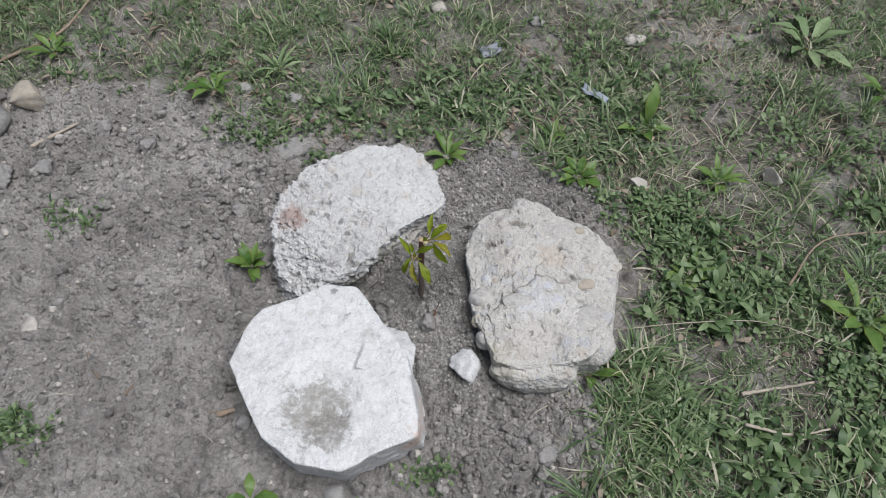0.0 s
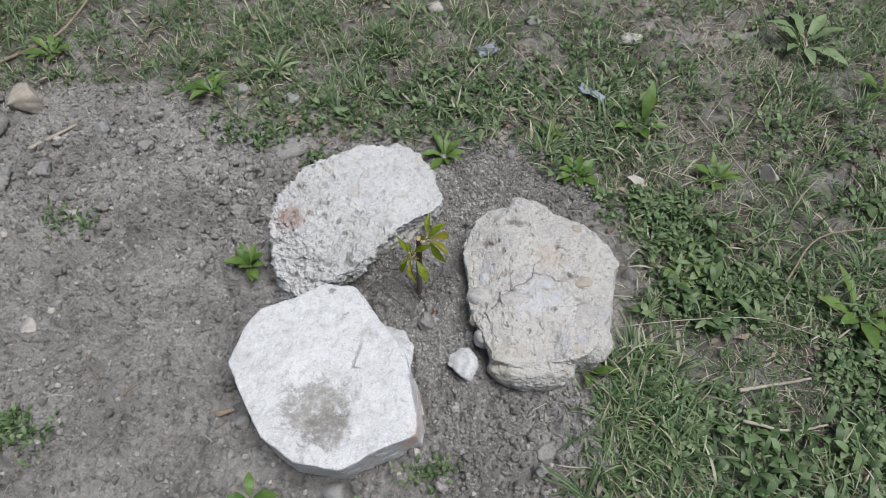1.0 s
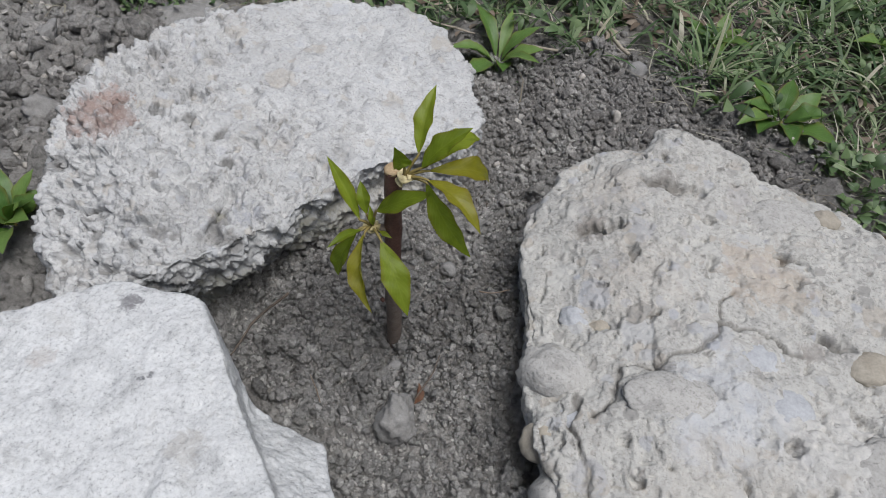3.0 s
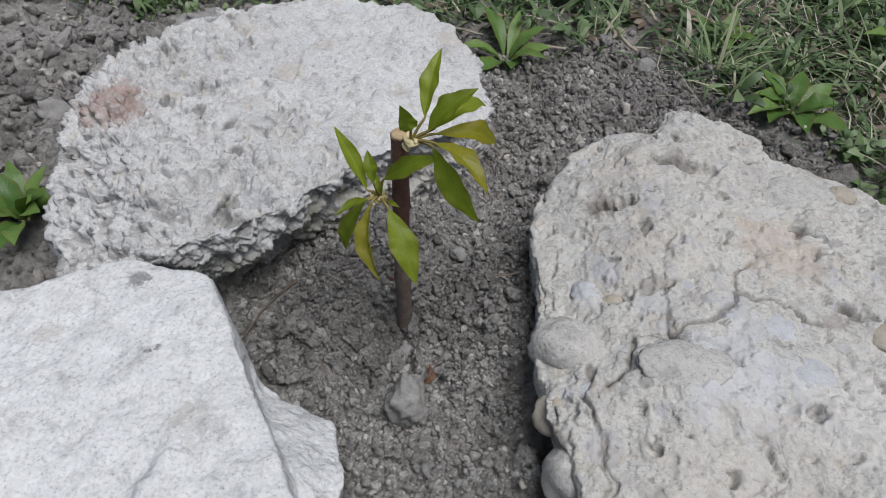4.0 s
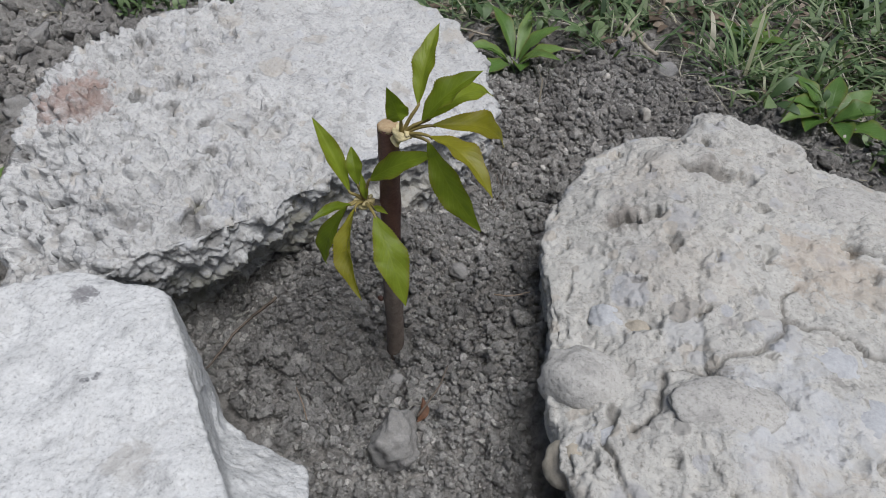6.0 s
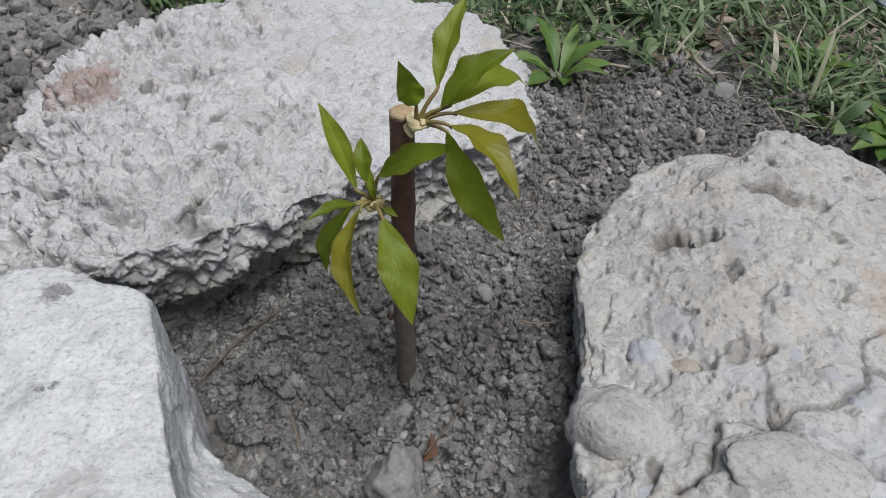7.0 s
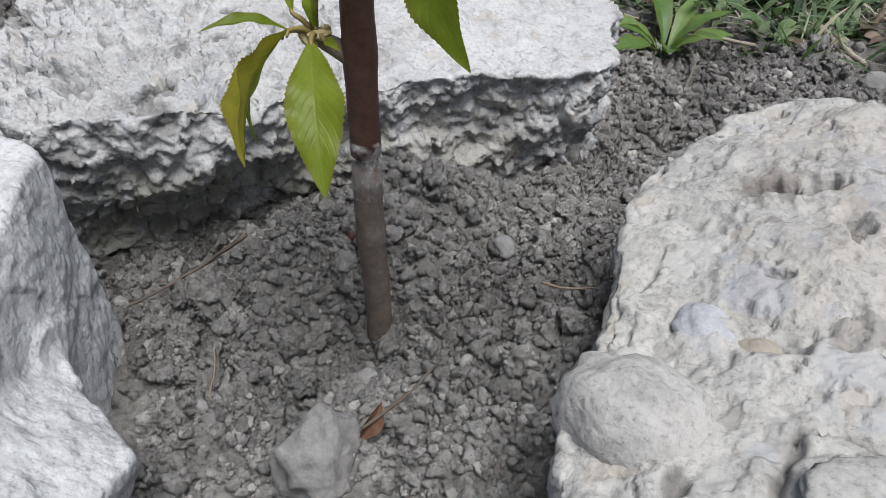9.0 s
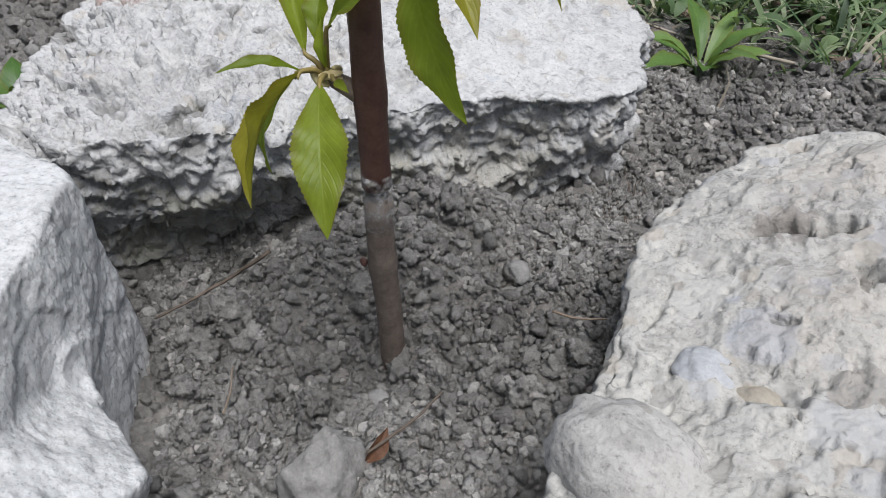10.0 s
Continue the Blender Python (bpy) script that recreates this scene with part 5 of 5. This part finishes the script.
xy = mid + np.stack((np.cos(out_az), np.sin(out_az)), 1) * np.abs(rng.normal(size=n) * 0.007)[:, None]
tall = np.repeat(rng.uniform(0.6, 1.3, len(count)), count)
blades("grass", xy, tall * rng.uniform(0.026, 0.075, n), rng.uniform(0.0020, 0.0048, n), rng.uniform(0.15, 0.8, n), rng.uniform(0.5, 1.5, n), TUFT, "bright green tufts of young grass", levels=4, kink=0.3, az=out_az)
leaflets("leaf_litter", turf_points(2600, LO, HI, 0.5, 0.0, 111, 0.05, False), 2, 0.022, 0.008, LITTER, "dead brown leaf scraps between the grass", (-0.1, 0.35), 0.010)
xy = np.concatenate((turf_points(8500, LO, HI, 0.75, 0.0, 21), turf_points(1500, RIGHT_LO, RIGHT_HI, 0.7, 0.0, 51)))
leaflets("weeds", xy, 6, 0.012, 0.0064, WEED, "low small-leaved green weeds among the grass")
leaflets("weeds", turf_points(700, RIGHT_LO, RIGHT_HI, 0.8, 0.0, 57), 6, 0.030, 0.0125, WEED, "broad-leaved dandelion-like weeds in the grass", (0.1, 0.8), 0.024)
leaflets("weeds", turf_points(4200, RIGHT_LO, RIGHT_HI, 1.0, 0.0, 53), 6, 0.0135, 0.0088, WEED, "lush low round-leaved green weeds in the grass", (0.1, 0.7), 0.022)
xy = turf_points(2600, LO, HI, 0.9, 0.0, 27)
leaflets("weeds", xy, 7, 0.019, 0.0050, WEED, "narrow-leaved green weeds in clumps", (0.1, 0.9), 0.02)
xy = np.concatenate((turf_points(1500, LO, HI, 0.9, 0.0, 35), turf_points(190, (-0.05, 0.36), (0.62, 0.70), 0.5, 0.0, 35)))
leaflets("weeds", xy, 5, 0.022, 0.0105, WEED, "low broad-leaved green weeds among the grass", (0.1, 0.8), 0.02)

for cx, cy, s, k in ((-0.70, 0.16, 0.035, 26), (-0.64, -0.27, 0.04, 60), (0.005, -0.33, 0.03, 8), (-0.36, 0.40, 0.030, 50), (-0.22, 0.335, 0.022, 22), (0.05, -0.33, 0.02, 12), (-0.42, 0.42, 0.03, 30)):
    leaflets("weed_tuft", spread(k, cx, cy, s, s * 0.6), 4, 0.016, 0.006, WEED, "small green weed tuft on bare soil", (0.3, 1.2), 0.01)


def rosette(x, y, n, length, width, rise, mat_, label, seed, spreadout=6.283, start=0.0, stalk=0.2):
    """A plant of n leaves from one crown."""
    rnd = random.Random(seed)
    z = ground_z(x, y, False)[0]
    root = tagged(new("weed_plant"), label, "plant")
    root.location = (x, y, z)
    for k in range(n):
        a = start + spreadout * k / n + rnd.uniform(-0.25, 0.25)
        up = rise * rnd.uniform(0.6, 1.35)
        L, w = length * rnd.uniform(0.65, 1.15), width * rnd.uniform(0.75, 1.15)
        d = Vector((math.cos(a) * math.cos(up), math.sin(a) * math.cos(up), math.sin(up)))
        face = Vector((-math.cos(a) * math.sin(up), -math.sin(a) * math.sin(up), math.cos(up))) + Vector((rnd.uniform(-0.3, 0.3), rnd.uniform(-0.3, 0.3), 0))
        b = d * (L * stalk * 0.5) + Vector((0, 0, 0.002))
        part("leaf", leaf_mesh("leaf", b, b + d * L, face, w, fold=rnd.uniform(0.1, 0.5), droop=rnd.uniform(0.05, 0.16), curl=rnd.uniform(0, 0.15), teeth=0, wave=0.12, along=12, across=4, widest=0.55), mat_, root)
    v, f = tube([(0, 0, -0.006), (0, 0, 0.003), (0, 0, 0.006)], [0.004, 0.0035, 0.001], 7)
    part("crown", mesh_np("crown", v, f), PETIOLE, root)
    return root


rosette(-0.318, 0.058, 13, 0.050, 0.019, 0.75, BROAD, "bright green leafy weed rosette beside the pitted block", 1)
rosette(-0.505, 0.555, 7, 0.075, 0.024, 0.45, BROAD, "green broad-leaved weed at the soil edge", 2)
rosette(0.040, 0.362, 9, 0.058, 0.017, 0.55, BROAD, "green broad-leaved weed behind the pitted block", 3)
rosette(0.468, 0.455, 4, 0.075, 0.026, 0.5, BROAD, "broad green weed with one upright leaf", 4)
rosette(0.475, 0.47, 1, 0.090, 0.026, 1.0, BROAD, "tall upright light green leaf in the grass", 5, start=1.2)
rosette(0.920, 0.785, 8, 0.108, 0.030, 0.4, BROAD_PALE, "large pale grey-green weed rosette", 6)
rosette(0.795, -0.020, 7, 0.085, 0.026, 0.5, BROAD, "bright green broad-leaved weed in the grass", 7)
rosette(0.318, 0.312, 9, 0.052, 0.024, 0.45, BROAD, "low round-leaved green weed at the turf edge", 8)
rosette(0.270, 0.440, 10, 0.040, 0.014, 0.6, BROAD, "small cut-leaved green weed", 9)
rosette(0.495, 0.065, 9, 0.050, 0.012, 0.6, BROAD_PALE, "pale narrow-leaved weed tuft", 10)
rosette(-0.235, -0.375, 4, 0.048, 0.022, 0.6, BROAD, "small light green seedling on bare soil", 11)
rosette(0.605, 0.315, 10, 0.055, 0.016, 0.6, BROAD, "feathery green weed in the grass", 12)
rosette(-0.371, 0.634, 14, 0.062, 0.010, 0.6, BROAD_PALE, "pale grey-green narrow-leaved weed tuft at the soil edge", 15)
rosette(-0.926, 0.674, 11, 0.070, 0.016, 0.5, BROAD, "dark green leafy weed in thin grass", 16)
rosette(0.497, 0.073, 10, 0.055, 0.013, 0.5, BROAD, "small narrow-leaved green weed in the turf", 17)
rosette(1.05, 0.60, 8, 0.075, 0.022, 0.5, BROAD, "green broad-leaved weed in thin grass", 13)
rosette(0.30, -0.145, 4, 0.060, 0.014, 0.5, BROAD, "narrow-leaved weed beside the conglomerate block", 14)

# ---------------------------------------------------------------- stalks, twigs and scraps


def stick(name, pts, r, mat_, label, category="twig", h=0.004, seed=1):
    line = [Vector((x, y, ground_z(x, y, False)[0] + r + (z[0] if z else h))) for x, y, *z in pts]
    line = glide(line, 16)
    rnd = random.Random(seed)
    line = [q + Vector((rnd.uniform(-1, 1), rnd.uniform(-1, 1), 0)) * min(r, 0.0022) * 0.35 for q in line]
    v, f = tube(line, [r * (1.05 - 0.45 * k / 15) for k in range(16)], 8, 0.25, seed)
    return thing(name, mesh_np(name, v, f), mat_, label, category)


stick("twig", ((-0.853, 0.348), (-0.777, 0.423)), 0.0045, STRAW_STICK, "short pale dead stick on the soil", seed=1, h=0.011)
stick("twig", ((-1.10, 0.60), (-1.035, 0.654), (-0.93, 0.738, 0.02), (-0.901, 0.899, 0.03)), 0.005, TWIG, "bent grey-brown branch at the grass edge", seed=2)
stick("stalk", ((0.542, -0.181), (0.60, -0.160, 0.012), (0.666, -0.155)), 0.0035, STRAW_STICK, "pale dry stalk lying on grass", seed=3, h=0.030)
stick("stalk", ((0.534, -0.235), (0.61, -0.246), (0.67, -0.235)), 0.0028, STRAW_STICK, "pale dry stalk lying on grass", seed=4, h=0.030)
stick("stalk", ((0.353, -0.057), (0.474, -0.044, 0.03), (0.609, -0.042, 0.03), (0.72, -0.075, 0.02), (0.86, -0.14)), 0.0011, STRAW_STICK, "long thin arching dry grass stalk", seed=5, h=0.015)
stick("stalk", ((0.60, 0.51), (0.66, 0.35), (0.713, 0.198)), 0.0016, STRAW_STICK, "long thin dry stalk over the weeds", seed=6, h=0.02)
stick("stalk", ((0.669, 0.034), (0.764, 0.143), (0.904, 0.177), (1.0, 0.20)), 0.0022, TWIG, "thin brown stalk in the grass", seed=7, h=0.028)
stick("stalk", ((0.70, 0.46), (0.79, 0.60), (0.86, 0.70)), 0.0014, STRAW_STICK, "thin pale stalk among weeds", seed=8, h=0.02)
stick("stalk", ((0.48, 0.37), (0.56, 0.41), (0.65, 0.46)), 0.0018, STRAW_STICK, "thin pale stalk among weeds", seed=9, h=0.016)
stick("stalk", ((0.15, 0.78), (0.24, 0.66), (0.33, 0.50)), 0.0015, STRAW_STICK, "thin bent dry stalk", seed=10, h=0.02)
stick("root", ((-0.576, -0.093), (-0.57, -0.14), (-0.54, -0.175)), 0.0022, TWIG, "thin dead root on bare soil", "root", seed=11, h=0.002)
stick("root", ((-0.487, -0.204), (-0.456, -0.166)), 0.0020, TWIG, "thin dead root on bare soil", "root", seed=12, h=0.002)
stick("root", ((-0.325, -0.243), (-0.30, -0.233), (-0.275, -0.225)), 0.0055, TWIG, "dark stub of root beside the block", "root", seed=13, h=0.004)
stick("twig", ((0.140, 0.446), (0.156, 0.420), (0.173, 0.392)), 0.0030, STRAW_STICK, "broken pale stalk at the turf edge", seed=14, h=0.008)
stick("twig", ((0.176, 0.470), (0.180, 0.476, 0.016), (0.181, 0.482, 0.034)), 0.0026, TWIG, "upright brown broken stub in the grass", seed=24, h=0.0)
stick("stalk", ((0.03, -0.052), (0.038, -0.035), (0.041, -0.020)), 0.0006, ROOT, "thin rootlet on the planting soil", "root", seed=15, h=0.013)
stick("stalk", ((0.060, 0.034), (0.070, 0.033), (0.081, 0.036)), 0.0005, TWIG, "thin straw on the planting soil", seed=16, h=0.013)
stick("root", ((-0.075, 0.018), (-0.098, 0.004), (-0.104, -0.03)), 0.0010, ROOT, "thin dark root in the hollow", "root", seed=17, h=0.010)
stick("stalk", ((-0.030, -0.060), (-0.036, -0.050), (-0.042, -0.042, 0.014)), 0.0004, TWIG, "thin straw on the planting soil", seed=18, h=0.013)
stick("stalk", ((-0.33, -0.02), (-0.30, -0.06), (-0.315, -0.11)), 0.0013, STRAW_STICK, "curled dry stalk on soil", seed=19, h=0.003)
stick("stalk", ((-0.47, 0.50), (-0.40, 0.46), (-0.33, 0.44), (-0.28, 0.47)), 0.0016, STRAW_STICK, "curled dry stalk on soil", seed=20, h=0.004)
stick("stalk", ((-0.36, 0.62), (-0.30, 0.57), (-0.26, 0.52), (-0.21, 0.50)), 0.0025, STRAW_STICK, "curved pale dry stalk", seed=21, h=0.006)
stick("stalk", ((-0.50, 0.24), (-0.46, 0.21), (-0.43, 0.20)), 0.0012, STRAW_STICK, "short straw on bare soil", seed=22, h=0.003)
stick("stalk", ((0.10, 0.375), (0.02, 0.392), (-0.05, 0.41)), 0.0014, STRAW_STICK, "dry stalk behind the block", seed=23, h=0.012)

# a curled dead leaf before the stem
q = (0.029, -0.047, float(ground_z(0.029, -0.047, False)[0]) + 0.007)
dry = thing("dead_leaf", leaf_mesh("dead_leaf", (0, -0.006, 0), (0.0015, 0.007, 0.007), (0.6, -0.3, 0.7), 0.0065, fold=1.0, droop=0.2, teeth=0, along=12, across=6, wave=0.2), DRYLEAF, "curled rust-brown dead leaf on the soil", "leaf")
dry.location = q


def scrap(name, x, y, a, b, turn, mat_, label, seed):
    """A crumpled thin scrap with some thickness."""
    n, rnd = 14, np.random.RandomState(seed)
    u, w_ = np.meshgrid(np.linspace(-1, 1, n), np.linspace(-1, 1, n))
    p = np.stack((u.ravel(), w_.ravel(), np.zeros(n * n)), 1)
    h = 0.35 * fbm(p + seed, 1.6, 3, seed)
    top_ = np.stack((p[:, 0] * a * (1 + 0.2 * vnoise(p + seed, 2, 4)), p[:, 1] * b * (1 + 0.3 * vnoise(p + seed, 2, 6)), h * b), 1)
    i = (np.arange(n - 1)[:, None] * n + np.arange(n - 1)[None]).ravel()
    me = mesh_np(name, turned(top_, 0, 0, turn), np.stack((i, i + 1, i + 1 + n, i + n), 1))
    ob = thing(name, me, mat_, label, "litter")
    ob.location = (x, y, ground_z(x, y, False)[0] + 0.020)
    mod = ob.modifiers.new("thick", "SOLIDIFY")
    mod.thickness = 0.0008
    return ob


scrap("plastic_scrap", 0.375, 0.560, 0.042, 0.011, -46, PLASTIC, "bluish-white strip of plastic lying in grass", 3)
scrap("foil_scrap", 0.133, 0.728, 0.026, 0.020, 30, FOIL, "crumpled bluish foil scrap in the grass", 5)
